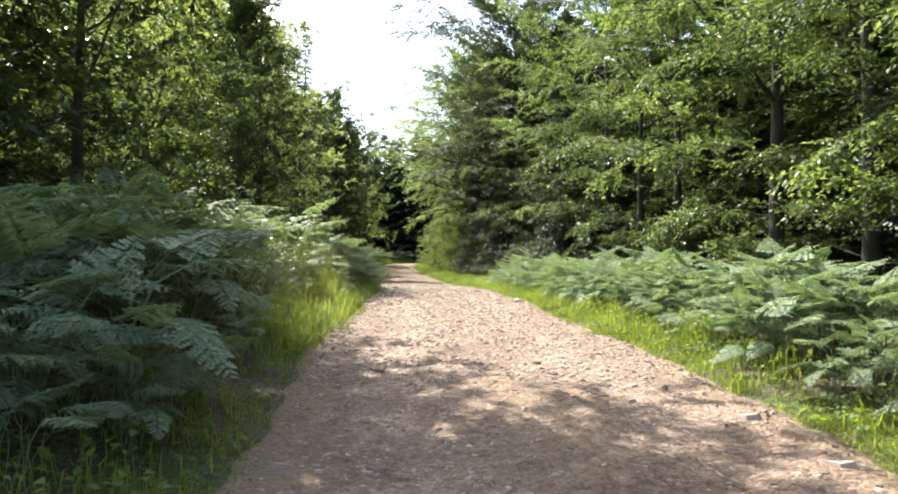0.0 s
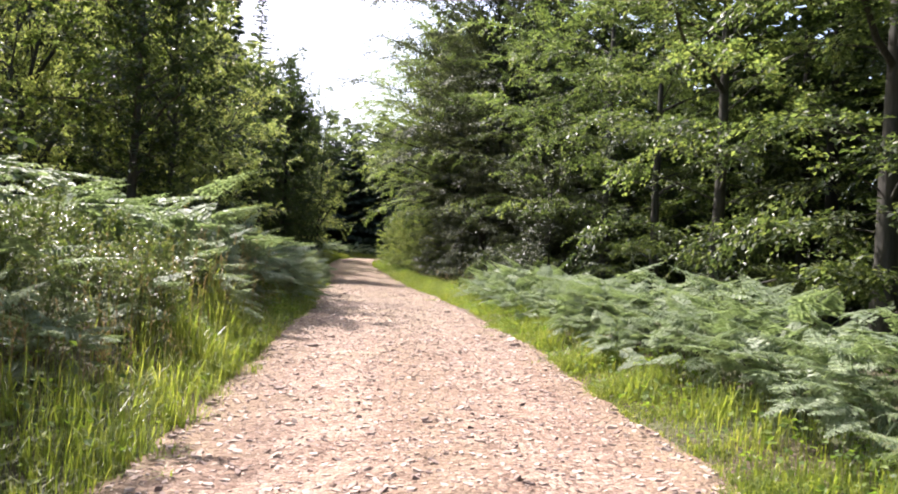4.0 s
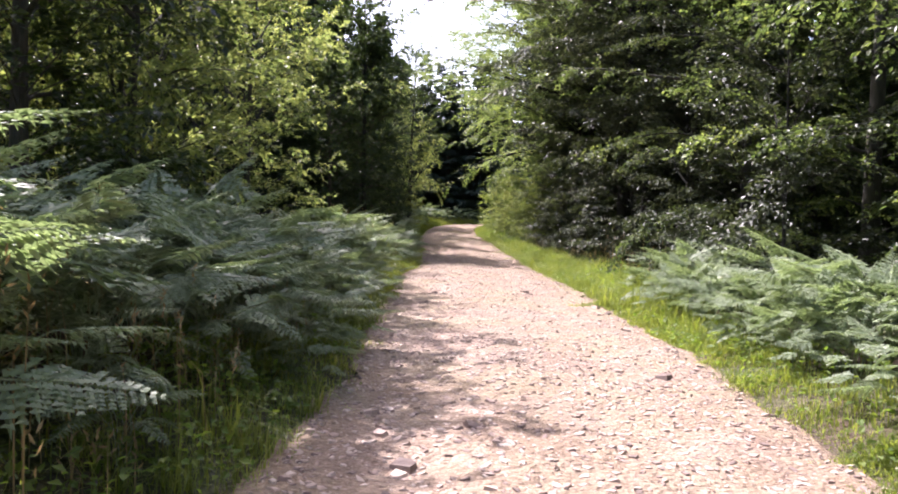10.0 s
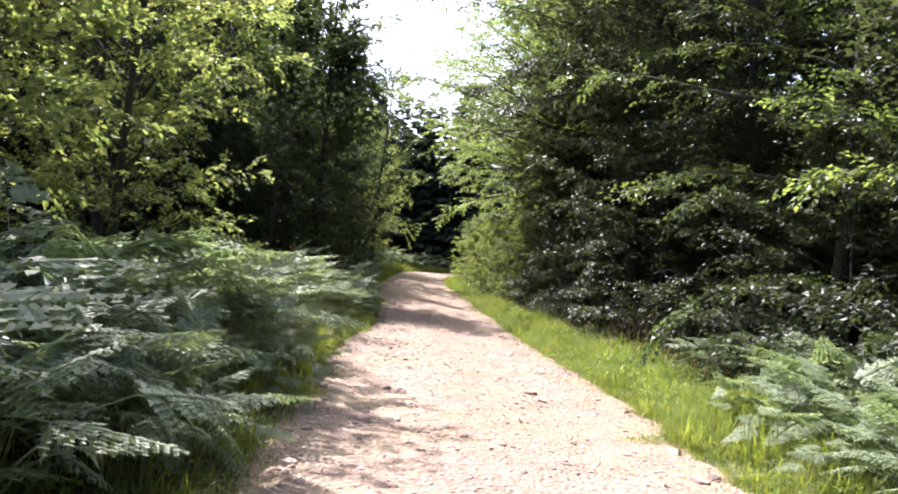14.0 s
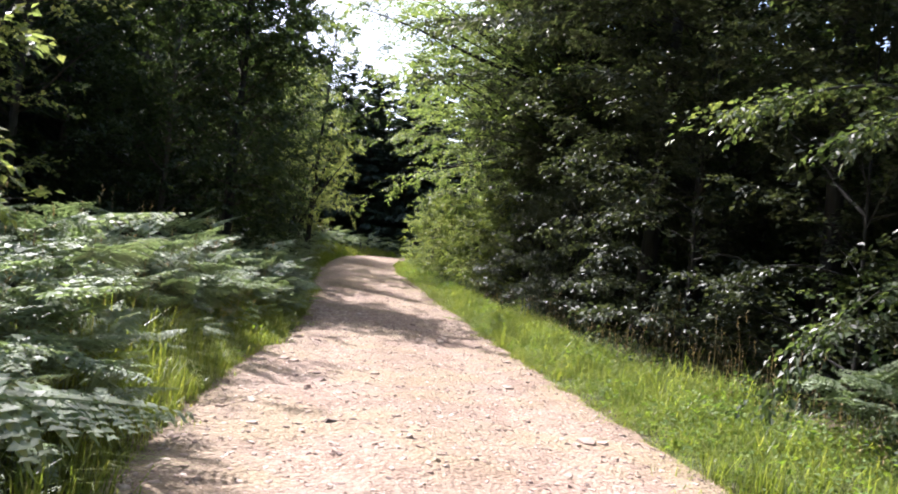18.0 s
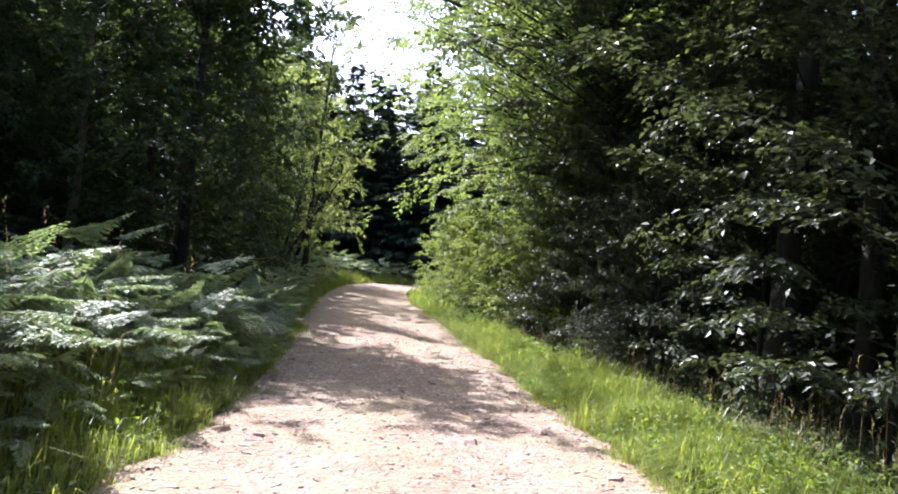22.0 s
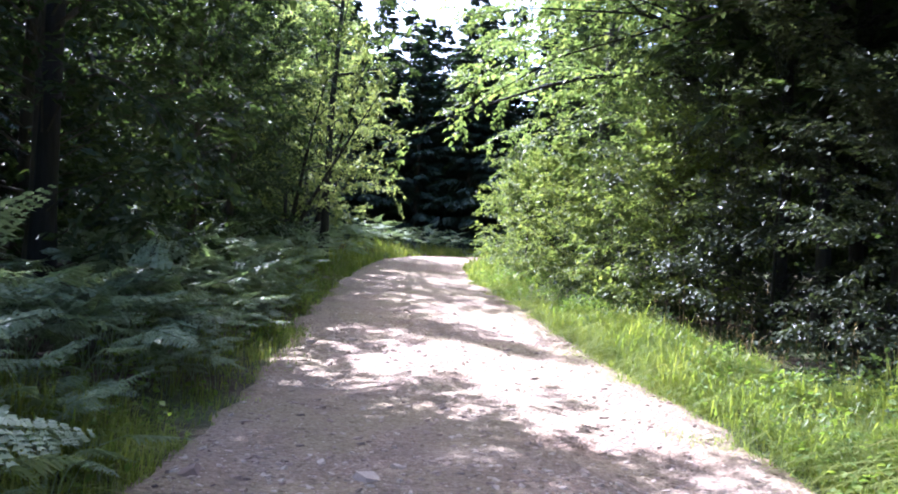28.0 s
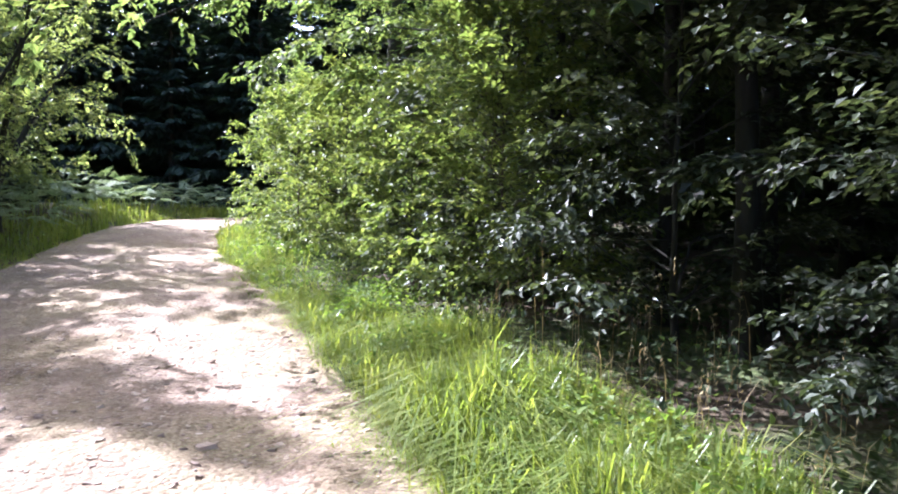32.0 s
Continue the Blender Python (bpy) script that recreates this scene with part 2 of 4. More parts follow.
# Second copy of the beech leaf, darkened so its colour carries shade.
SHADE_BEECH = leaf_material("shade_toned_beech_leaf", [(0.15, (0.029, 0.046, 0.022)), (0.55, (0.056, 0.08, 0.036)), (1.0, (0.12, 0.14, 0.06))], 0.42, 0.42, 0.45, (2.4, 2.45, 1.15))
SALLOW = leaf_material("sallow_leaf", [(0.15, (0.075, 0.098, 0.042)), (0.55, (0.12, 0.148, 0.064)), (1.0, (0.195, 0.205, 0.09))], 0.4, 0.62, 0.5, (2.5, 2.5, 1.3))
# Leaf for unlit trees; the low light there is painted into its colour.
SHADE_LEAF = leaf_material("shade_toned_leaf", [(0.15, (0.025, 0.039, 0.019)), (0.6, (0.041, 0.062, 0.028)), (1.0, (0.078, 0.1, 0.042))], 0.6, 0.3, 0.25, (2.2, 2.3, 1.0))
HAZEL = leaf_material("hazel_leaf", [(0.15, (0.055, 0.08, 0.036)), (0.55, (0.105, 0.135, 0.06)), (1.0, (0.18, 0.195, 0.085))], 0.38, 0.6, 0.6, (2.5, 2.5, 1.35))
# Darker leaf for the wood edge: its shade is put into the colour.
EDGE_SHADE = leaf_material("shade_toned_edge_leaf", [(0.15, (0.02, 0.03, 0.016)), (0.55, (0.036, 0.05, 0.026)), (1.0, (0.072, 0.088, 0.042))], 0.46, 0.28, 0.42, (2.2, 2.1, 1.2))
NEEDLE = leaf_material("spruce_needle", [(0.15, (0.02, 0.038, 0.026)), (0.6, (0.038, 0.064, 0.042)), (1.0, (0.064, 0.09, 0.055))], 0.55, 0.12, 0.3)
FERN = leaf_material("bracken_frond", [(0.1, (0.115, 0.15, 0.085)), (0.5, (0.2, 0.25, 0.155)), (0.9, (0.285, 0.335, 0.22)), (1.0, (0.32, 0.29, 0.16))], 0.52, 0.33, 0.45, (1.7, 1.85, 1.0))
BRAMBLE = leaf_material("bramble_leaf", [(0.1, (0.05, 0.078, 0.026)), (0.5, (0.1, 0.135, 0.05)), (0.85, (0.16, 0.175, 0.075)), (1.0, (0.24, 0.17, 0.085))], 0.36, 0.3, 0.7, (1.9, 2.0, 0.9))
HERB = leaf_material("herb_leaf", [(0.1, (0.055, 0.095, 0.025)), (0.5, (0.1, 0.155, 0.04)), (1.0, (0.17, 0.215, 0.06))], 0.6, 0.42, 0.25, (2.2, 2.3, 0.8))
GRASS = leaf_material("grass_blade", [(0.1, (0.065, 0.098, 0.026)), (0.45, (0.13, 0.175, 0.046)), (0.8, (0.2, 0.225, 0.07)), (1.0, (0.36, 0.30, 0.15))], 0.4, 0.48, 0.5, (2.4, 2.3, 0.9))
STRAW = leaf_material("dry_grass", [(0.1, (0.20, 0.15, 0.07)), (0.6, (0.33, 0.26, 0.13)), (1.0, (0.42, 0.36, 0.2))], 0.6, 0.25, 0.3, (1.2, 1.1, 0.8))
BARK = bark_material("beech_bark", (0.026, 0.023, 0.019), (0.085, 0.075, 0.062), moss=(0.03, 0.04, 0.018))
# Bark and moss tones lowered to paint in the shade under the crowns.
DARK_BARK = bark_material("shade_toned_bark", (0.012, 0.010, 0.008), (0.034, 0.030, 0.025), 18.0, (0.02, 0.024, 0.012))
PINE_BARK = bark_material("conifer_bark", (0.035, 0.026, 0.02), (0.12, 0.085, 0.065), 22.0)
STEM = bark_material("green_stem", (0.07, 0.085, 0.03), (0.14, 0.14, 0.055), 30.0)
GRAVEL, STONE, SOIL = gravel_material(), stone_material(), soil_material()

# ---- plan: the track's edges and the ground along it ----
EDGE_Y = [-30, -10, 0, 4, 8, 12, 16, 20, 24, 28, 32, 36, 40, 44, 48, 51, 54, 57, 60, 63, 66, 69, 72, 76, 80]
EDGE_L = [5.0, 2.2, 0.65, 0.2, -0.38, -0.8, -1.2, -1.65, -2.35, -3.2, -3.85, -4.25, -4.8, -5.55, -6.4, -7.0, -7.5, -7.9, -8.15, -8.2, -7.8, -6.9, -5.4, -2.4, 2.0]
EDGE_R = [8.6, 5.6, 4.25, 3.7, 3.08, 2.5, 2.1, 1.55, 1.15, 0.75, 0.15, -0.5, -1.1, -1.72, -2.55, -3.15, -3.95, -4.75, -5.25, -5.3, -4.8, -3.4, -1.5, 2.2, 8.0]
GROUND_Y = [-60, -30, -10, 0, 4, 8, 12, 16, 20, 24, 28, 32, 36, 40, 44, 48, 54, 60, 66, 74, 90]
GROUND_Z = [-3.2, -2.4, -1.25, -0.63, -0.36, -0.12, -0.03, 0.05, 0.09, 0.04, 0.0, -0.06, -0.08, -0.11, -0.05, 0.08, 0.4, 0.82, 1.12, 1.2, 1.2]


def edge_left(y):
    return np.interp(y, EDGE_Y, EDGE_L)


def edge_right(y):
    return np.interp(y, EDGE_Y, EDGE_R)


def wood_left(y):
    """The line of the shaded side's planting, which goes straight on at the bend."""
    return np.interp(y, [-30, 0, 20, 40, 60, 120], [5.0, 0.65, -1.65, -4.8, -8.6, -19.0])


def wood_right(y):
    return np.interp(y, [-30, 0, 20, 40, 60, 64, 72, 120], [8.6, 4.25, 1.55, -1.0, -4.9, -4.6, 2.0, 30.0])


def level(y):
    return np.interp(y, GROUND_Y, GROUND_Z)


def ground_height(x, y):
    """Height of the ground: the track lies a little lower than the banks."""
    l, r = edge_left(y), edge_right(y)
    off = np.maximum(np.maximum(l - x, x - r), 0)
    left = np.where(x < l, 1.0, 0.0)
    rise = 0.10 * np.clip(off / 0.9, 0, 1) + left * np.interp(y, [4, 9, 17, 22], [0.42, 0.85, 0.75, 0.4]) * np.clip((off - 0.4) / 2.6, 0, 1)
    wavy = 0.05 * np.sin(x * 1.3 + 2) * np.sin(y * 0.9) * np.clip(off, 0, 1)
    return level(y) + rise + wavy


def gz(x, y):
    return float(ground_height(np.array(float(x)), np.array(float(y))))


# ---- mesh helpers ----
def mesh_from(name, verts, tris, material, smooth=False, wood=None, wood_tris=0):
    """A mesh from arrays of vertices and triangles."""
    me = bpy.data.meshes.new(name)
    verts, tris = np.asarray(verts, np.float32), np.asarray(tris, np.int32)
    me.vertices.add(len(verts))
    me.vertices.foreach_set("co", verts.ravel())
    me.loops.add(tris.size)
    me.loops.foreach_set("vertex_index", tris.ravel())
    me.polygons.add(len(tris))
    me.polygons.foreach_set("loop_start", np.arange(0, tris.size, 3, dtype=np.int32))
    me.polygons.foreach_set("use_smooth", np.full(len(tris), smooth))
    me.materials.append(material)
    if wood_tris:
        me.materials.append(wood)
        me.polygons.foreach_set("material_index", (np.arange(len(tris)) >= len(tris) - wood_tris).astype(np.int32))
    me.update(calc_edges=True)
    return me


def part(name, mesh, parent, label=""):
    ob = new(name, mesh)
    ob.parent = parent
    return tagged(ob, label)


def thing(name, label, category, group="", kind=""):
    return tagged(new(name), label, category, group, kind)


def unit(v):
    return v / np.maximum(np.linalg.norm(v, axis=-1, keepdims=True), 1e-9)


def leaves(base, way, up, length, width, fold=0.25, bend=0.0):
    """Folded pointed leaves, four vertices and two triangles each."""
    n = len(base)
    way = unit(way)
    side = unit(np.cross(way, up))
    up = np.cross(side, way)
    length, width = np.broadcast_to(length, n)[:, None], np.broadcast_to(width, n)[:, None]
    v = np.empty((n, 4, 3))
    v[:, 0] = base
    v[:, 1] = base + way * length * 0.45 + side * width + up * width * fold
    v[:, 2] = base + way * length - up * length * bend
    v[:, 3] = base + way * length * 0.45 - side * width + up * width * fold
    k = 4 * np.arange(n)[:, None]
    t = np.concatenate([k + [0, 1, 2], k + [0, 2, 3]])
    return v.reshape(-1, 3), t


def tube(points, radii, sides=7):
    """A tapered round tube along points."""
    p = np.asarray(points, float)
    d = unit(np.gradient(p, axis=0))
    a = unit(np.cross(d, [0.31, 0.95, 0.1]))
    b = np.cross(d, a)
    ang = np.linspace(0, 2 * np.pi, sides, endpoint=False)
    ring = np.cos(ang)[None, :, None] * a[:, None] + np.sin(ang)[None, :, None] * b[:, None]
    v = (p[:, None] + ring * np.asarray(radii)[:, None, None]).reshape(-1, 3)
    t = []
    for i in range(len(p) - 1):
        for j in range(sides):
            q, w = i * sides + j, i * sides + (j + 1) % sides
            t += [(q, w, w + sides), (q, w + sides, q + sides)]
    return v, np.array(t)


def joined(pieces):
    vs, ts, at = [], [], 0
    for v, t in pieces:
        vs.append(v)
        ts.append(np.asarray(t) + at)
        at += len(v)
    return np.concatenate(vs), np.concatenate(ts)


def scatter(proto, poses):
    """Puts a thing at the first pose and copies of it at the others."""
    proto.matrix_basis = poses[0]
    return [proto] + [copy_thing(proto, m) for m in poses[1:]]


def stand(x, y, turn=0.0, size=1.0, sink=0.03, tilt=0.0):
    return pose(x, y, gz(x, y) - sink, tilt, 0, turn) @ Matrix.Scale(size, 4)


# ---- ground, track ----
def grid_mesh(name, xs, ys, height, material, smooth=True):
    """xs: (rows, columns), ys: (rows,)."""
    rows, cols = xs.shape
    yy = np.repeat(ys[:, None], cols, 1)
    v = np.stack([xs, yy, height(xs, yy)], -1).reshape(-1, 3)
    i = np.arange((rows - 1) * cols).reshape(rows - 1, cols)[:, :-1].ravel()
    t = np.concatenate([np.stack([i, i + 1, i + cols + 1], 1), np.stack([i, i + cols + 1, i + cols], 1)])
    return mesh_from(name, v, t, material, smooth)


ys = np.concatenate([[-900, -400, -150, -60], np.arange(-30, 80, 0.5), [84, 90, 100, 120, 140, 180, 300, 600, 1500]])
steps = np.concatenate([[-900, -300, -100, -50, -25, -14, -9, -6, -4.5], np.arange(-3.6, 3.7, 0.3), [4.5, 6, 9, 14, 25, 50, 100, 300, 900]])
middle = (edge_left(ys) + edge_right(ys)) / 2
ground_xs = middle[:, None] + steps[None] * 1.0
def ground_bed(x, y):
    """The ground sheet, dug out under the track's stone bed."""
    inside = np.minimum(x - edge_left(y), edge_right(y) - x)
    return ground_height(x, y) - 0.15 * np.clip((inside - 0.1) / 0.35, 0, 1)


tagged(new("ground", grid_mesh("ground", ground_xs, ys, ground_bed, SOIL)), "brown forest floor with leaf litter and low green growth", "ground", kind="structure")

rng = np.random.default_rng(7)
ry = np.arange(-28, 79, 0.18)
across = np.concatenate([[-0.06, 0.0], np.linspace(0.03, 0.97, 27), [1.0, 1.06]])


def ragged(y, seed):
    g = np.random.default_rng(seed)
    s = 0.0
    for f in (0.7, 1.9, 4.3, 9.1, 14.7):
        s = s + np.sin(y * f + g.uniform(0, 6)) * 0.085 / f ** 0.3
    return s


road_l, road_r = edge_left(ry) + ragged(ry, 3), edge_right(ry) + ragged(ry, 5)
road_xs = road_l[:, None] + across[None] * (road_r - road_l)[:, None]


def road_height(x, y):
    l, r = edge_left(y), edge_right(y)
    u = (x - l) / (r - l)
    camber = 0.055 + 0.015 * np.cos((u - 0.5) * 9.0)
    sink = -0.22 * np.clip(-u + 0.02, 0, 1) * 4 - 0.22 * np.clip(u - 0.98, 0, 1) * 4
    lumps = 0.012 * np.sin(x * 3.1 + y * 1.7) * np.sin(y * 2.3 - x) + 0.009 * np.sin(x * 7.7 - y * 5.9) + 0.014 * np.sin(y * 0.9 + x * 0.6)
    lumps = lumps - 0.016 * (np.exp(-((u - 0.27) / 0.09) ** 2) + np.exp(-((u - 0.74) / 0.09) ** 2))
    return level(y) + camber + sink + lumps


road = tagged(new("road", grid_mesh("road", road_xs, ry, road_height, GRAVEL)), "unpaved forest track of pinkish broken stone and grit", "road", kind="structure")


lane = road.data.attributes.new("across", "FLOAT", "POINT")
lane.data.foreach_set("value", np.tile(np.clip(across, 0, 1), len(ry)).astype(np.float32))


# ---- trees ----
def limb_line(start, az, rise, length, droop, n=8, wander=0.05, g=rng):
    """A limb that leaves at an angle and hangs towards its tip."""
    t = np.linspace(0, 1, n)
    el = rise - droop * t * t
    step = length / (n - 1)
    bearing = az + wander * np.cumsum(g.normal(size=n))
    el = el + wander * np.cumsum(g.normal(size=n)) * 0.7
    d = np.stack([np.cos(bearing) * np.cos(el), np.sin(bearing) * np.cos(el), np.sin(el)], -1)
    return np.asarray(start) + np.concatenate([[[0, 0, 0]], np.cumsum(d[:-1] * step, 0)])


def along(line, t):
    k = np.linspace(0, 1, len(line))
    return np.stack([np.interp(t, k, line[:, c]) for c in range(3)], -1)


def spray(line, twigs, per, reach, size, g, flat=0.35, hang=0.25, first=0.22, jitter=0.3):
    """Leaves on side twigs of a limb, in a layer that is more or less flat."""
    t = np.repeat(g.uniform(first, 1.0, twigs), per)
    p0 = along(line, t)
    d = unit(along(line, np.clip(t + 0.06, 0, 1)) - along(line, np.clip(t - 0.06, 0, 1)))
    turn = np.repeat(np.where(g.random(twigs) < 0.5, 1, -1) * g.uniform(0.35, 1.25, twigs), per)
    c, s = np.cos(turn), np.sin(turn)
    w = np.stack([d[:, 0] * c - d[:, 1] * s, d[:, 0] * s + d[:, 1] * c, d[:, 2] * 0.6 + np.repeat(g.normal(0, flat, twigs), per)], -1)
    w = unit(w)
    u = np.tile(np.linspace(0.06, 1, per), twigs)
    ln = np.repeat(reach * g.uniform(0.5, 1.1, twigs), per) * (1.12 - 0.5 * t)
    p = p0 + w * (u * ln)[:, None]
    p[:, 2] -= hang * (u ** 2) * ln
    p += g.normal(0, 0.03, p.shape)
    side = np.tile(np.where(np.arange(per) % 2, 1, -1), twigs) * g.uniform(0.4, 1.2, len(p))
    c, s = np.cos(side), np.sin(side)
    ld = np.stack([w[:, 0] * c - w[:, 1] * s, w[:, 0] * s + w[:, 1] * c, w[:, 2] - 0.15 - hang * u], -1) + g.normal(0, jitter * 0.6, p.shape)
    up = np.array([0, 0, 1.0]) + g.normal(0, jitter, p.shape)
    sz = size * g.uniform(0.65, 1.25, len(p))
    return leaves(p, ld, up, sz, sz * 0.31, 0.3, 0.08)


def broadleaf(name, label, seed, height, low, radius, limbs, twigs, per, leaf, mat, bark, trunk_r, droop=0.9, rise=0.35, flat=0.2, jitter=0.3, stems=1, hang=0.25, reach=1.0, shape=0.6, big=9, foot=0.75, lift=0.9, spread=(0.16, 0.34)):
    """A broadleaved tree: trunk, main limbs, and a crown of separate leaves on twigs."""
    g = np.random.default_rng(seed)
    root = thing(name, label, "tree")
    lines = []
    for k in range(stems):
        az = 6.28 * k / stems + g.uniform(0, 1)
        lean = 0.0 if stems == 1 else g.uniform(*spread)
        t = np.linspace(0, 1, 10)
        pts = np.stack([np.cos(az) * lean * height * t ** 1.2, np.sin(az) * lean * height * t ** 1.2, t * height * (0.96 if stems == 1 else g.uniform(0.75, 0.95))], -1)
        pts[:, :2] += np.cumsum(g.normal(0, 0.035 * height / 12, (10, 2)), 0) * (t[:, None] > 0)
        r = trunk_r * (1 - 0.86 * t) * (1.0 if stems == 1 else 0.75)
        r[0] *= 1.35
        lines.append((pts, r))
        part("trunk" if stems == 1 else "stem", mesh_from("trunk", *tube(pts, r, 9), bark, True), root)
    crown, thin = [], []
    for i in range(limbs):
        f = (i + g.uniform(0, 0.9)) / limbs
        pts, _ = lines[i % stems]
        z = low + (height * 0.97 - low) * f ** lift
        zs = np.clip(z - g.uniform(0.2, 0.9), 0.4, pts[-1, 2] * 0.98)
        start = np.array([np.interp(zs, pts[:, 2], pts[:, c]) for c in range(3)])
        mid = foot + (1 - foot) * (f / 0.4) ** 1.2 if f < 0.4 else (1 - ((f - 0.4) / 0.63) ** 2) ** shape
        ln = radius * max(mid, 0.16) * g.uniform(0.72, 1.12)
        az = i * 2.4 + g.normal(0, 0.3)
        line = limb_line(start, az, rise + 0.75 * f * f + g.normal(0, 0.12), ln, droop * (1 - 0.35 * f) * g.uniform(0.6, 1.2), 8, 0.17, g)
        rad = np.linspace(max(0.008 * ln, 0.01), 0.003, 8)
        if big > 1 and i % max(limbs // big, 1) == 0:
            bough = part("limb", mesh_from("limb", *tube(line, rad * 1.5, 6), bark, True), root)
            part("foliage", mesh_from("foliage", *spray(line, twigs, per, reach * (0.35 + 0.16 * ln), leaf, g, flat, hang, 0.2, jitter), mat), bough)
            continue
        thin.append(tube(line[::2], rad[::2] * 0.6, 3))
        crown.append(spray(line, twigs, per, reach * (0.35 + 0.16 * ln), leaf, g, flat, hang, 0.2, jitter))
    part("crown", mesh_from("crown", *joined(crown + thin), mat, wood=bark, wood_tris=sum(len(t) for _, t in thin)), root)
    return root


def spruce(name, label, seed, height, radius, low, mat=NEEDLE, dense=1.9, spokes=7, spray_size=1.0, count=1.0):
    """A conifer: straight trunk, tiers of hanging branches with needle sprays."""
    g = np.random.default_rng(seed)
    root = thing(name, label, "tree")
    t = np.linspace(0, 1, 8)
    part("trunk", mesh_from("trunk", *tube(np.stack([0 * t, 0 * t, t * height], -1), 0.012 * height * (1 - 0.95 * t), 8), PINE_BARK, True), root)
    crown, twig = [], []
    tiers = int(height * dense)
    for i in range(tiers):
        f = i / tiers
        z = low + (height - low) * f + g.normal(0, 0.12)
        for k in range(spokes):
            ln = max(radius * (1 - f) ** 0.85 * g.uniform(0.75, 1.1), 0.12)
            az = k * 6.283 / spokes + i * 1.9 + g.normal(0, 0.3)
            line = limb_line((0, 0, max(z + g.normal(0, 0.22), 0.1)), az, 0.25 * f, ln, 0.75 - 0.4 * f, 6, 0.03, g)
            twig.append(tube(line[::2], np.linspace(0.02, 0.008, 3), 3))
            m = int((10 + 9 * ln) * count)
            u = g.uniform(0.12, 1, m)
            p = along(line, u)
            d = unit(line[-1] - line[0])
            turn = np.where(np.arange(m) % 2, 1, -1) * g.uniform(0.3, 0.95, m)
            c, s = np.cos(turn), np.sin(turn)
            w = np.stack([d[0] * c - d[1] * s, d[0] * s + d[1] * c, d[2] - g.uniform(0.1, 0.55, m)], -1)
            crown.append(leaves(p, w, np.array([0, 0, 1.0]) + g.normal(0, 0.3, (m, 3)), (0.22 + 0.3 * ln * (1.1 - u) * 0.6) * spray_size, 0.045 * spray_size, 0.2, 0.1))
    part("crown", mesh_from("crown", *joined(crown + twig), mat, wood=PINE_BARK, wood_tris=sum(len(t) for _, t in twig)), root)
    return root


BEECH_LABEL = "beech tree with low layered sprays of green leaves"
g = np.random.default_rng(21)
beech_a = broadleaf("beech_tree", BEECH_LABEL, 1, 13.0, 1.0, 5.7, 50, 40, 18, 0.105, BEECH, BARK, 0.19, foot=0.6, flat=0.24, jitter=0.42)
beech_b = broadleaf("beech_tree", BEECH_LABEL, 2, 12.0, 0.7, 5.4, 50, 40, 18, 0.10, SHADE_BEECH, BARK, 0.16, droop=1.0, rise=0.3, foot=0.6, flat=0.24, jitter=0.42)
beech_c = broadleaf("beech_tree", "tall beech tree overhanging the track with sunlit leaves", 3, 15.5, 1.4, 6.4, 120, 20, 18, 0.135, BEECH, BARK, 0.24, droop=0.85, foot=0.5)
# High verge trees, their leaves toned dark to stand in for shade.
beech_d = broadleaf("hornbeam_tree", "glossy-leaved tree spreading high over the verge, coloured dark for shade", 4, 13.0, 1.6, 7.0, 80, 34, 17, 0.12, EDGE_SHADE, DARK_BARK, 0.17, droop=0.8, foot=0.3, shape=0.4, lift=0.62, big=4, flat=0.14)
# the row along the sunny verge
row_a, row_b = [], []
k = 0
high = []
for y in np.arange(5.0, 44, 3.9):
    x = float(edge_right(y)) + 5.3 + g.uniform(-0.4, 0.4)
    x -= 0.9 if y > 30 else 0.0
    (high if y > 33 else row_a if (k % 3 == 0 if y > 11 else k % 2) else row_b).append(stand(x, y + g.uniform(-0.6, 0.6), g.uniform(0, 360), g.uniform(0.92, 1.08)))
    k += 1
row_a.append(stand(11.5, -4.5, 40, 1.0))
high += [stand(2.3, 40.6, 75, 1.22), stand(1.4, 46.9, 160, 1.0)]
row_b += [stand(1.2, 54.0, 190, 0.9), stand(1.6, 60.0, 20, 0.9)]
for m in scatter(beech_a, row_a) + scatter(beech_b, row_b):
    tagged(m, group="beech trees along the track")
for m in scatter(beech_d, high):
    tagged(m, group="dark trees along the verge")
over = [stand(0.2, 55.6, 140, 1.1), stand(-0.8, 63.5, 40, 1.05)]
for m in scatter(beech_c, over):
    tagged(m, group="tall beech trees over the track")

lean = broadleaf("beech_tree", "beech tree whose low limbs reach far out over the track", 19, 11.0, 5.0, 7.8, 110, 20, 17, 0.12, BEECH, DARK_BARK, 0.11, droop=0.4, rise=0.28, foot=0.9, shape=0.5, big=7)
for m in scatter(lean, [stand(1.0, 48.4, 15, 1.08), stand(0.6, 53.0, 200, 1.0)]):
    tagged(m, group="tall beech trees over the track")

sapling = broadleaf("young_beech", "young beech with sunlit leaves down to the verge", 16, 5.6, 0.25, 2.7, 84, 14, 11, 0.13, YOUNG, PINE_BARK, 0.035, droop=0.9, foot=0.9, big=3, jitter=0.5)
for m in scatter(sapling, [stand(-0.7, 50.6, 100, 0.66), stand(-1.5, 53.0, 200, 0.8), stand(-2.4, 55.4, 290, 0.92), stand(-3.3, 58.0, 20, 0.92), stand(-3.4, 61.2, 120, 1.0)]):
    tagged(m, group="young beeches at the verge")

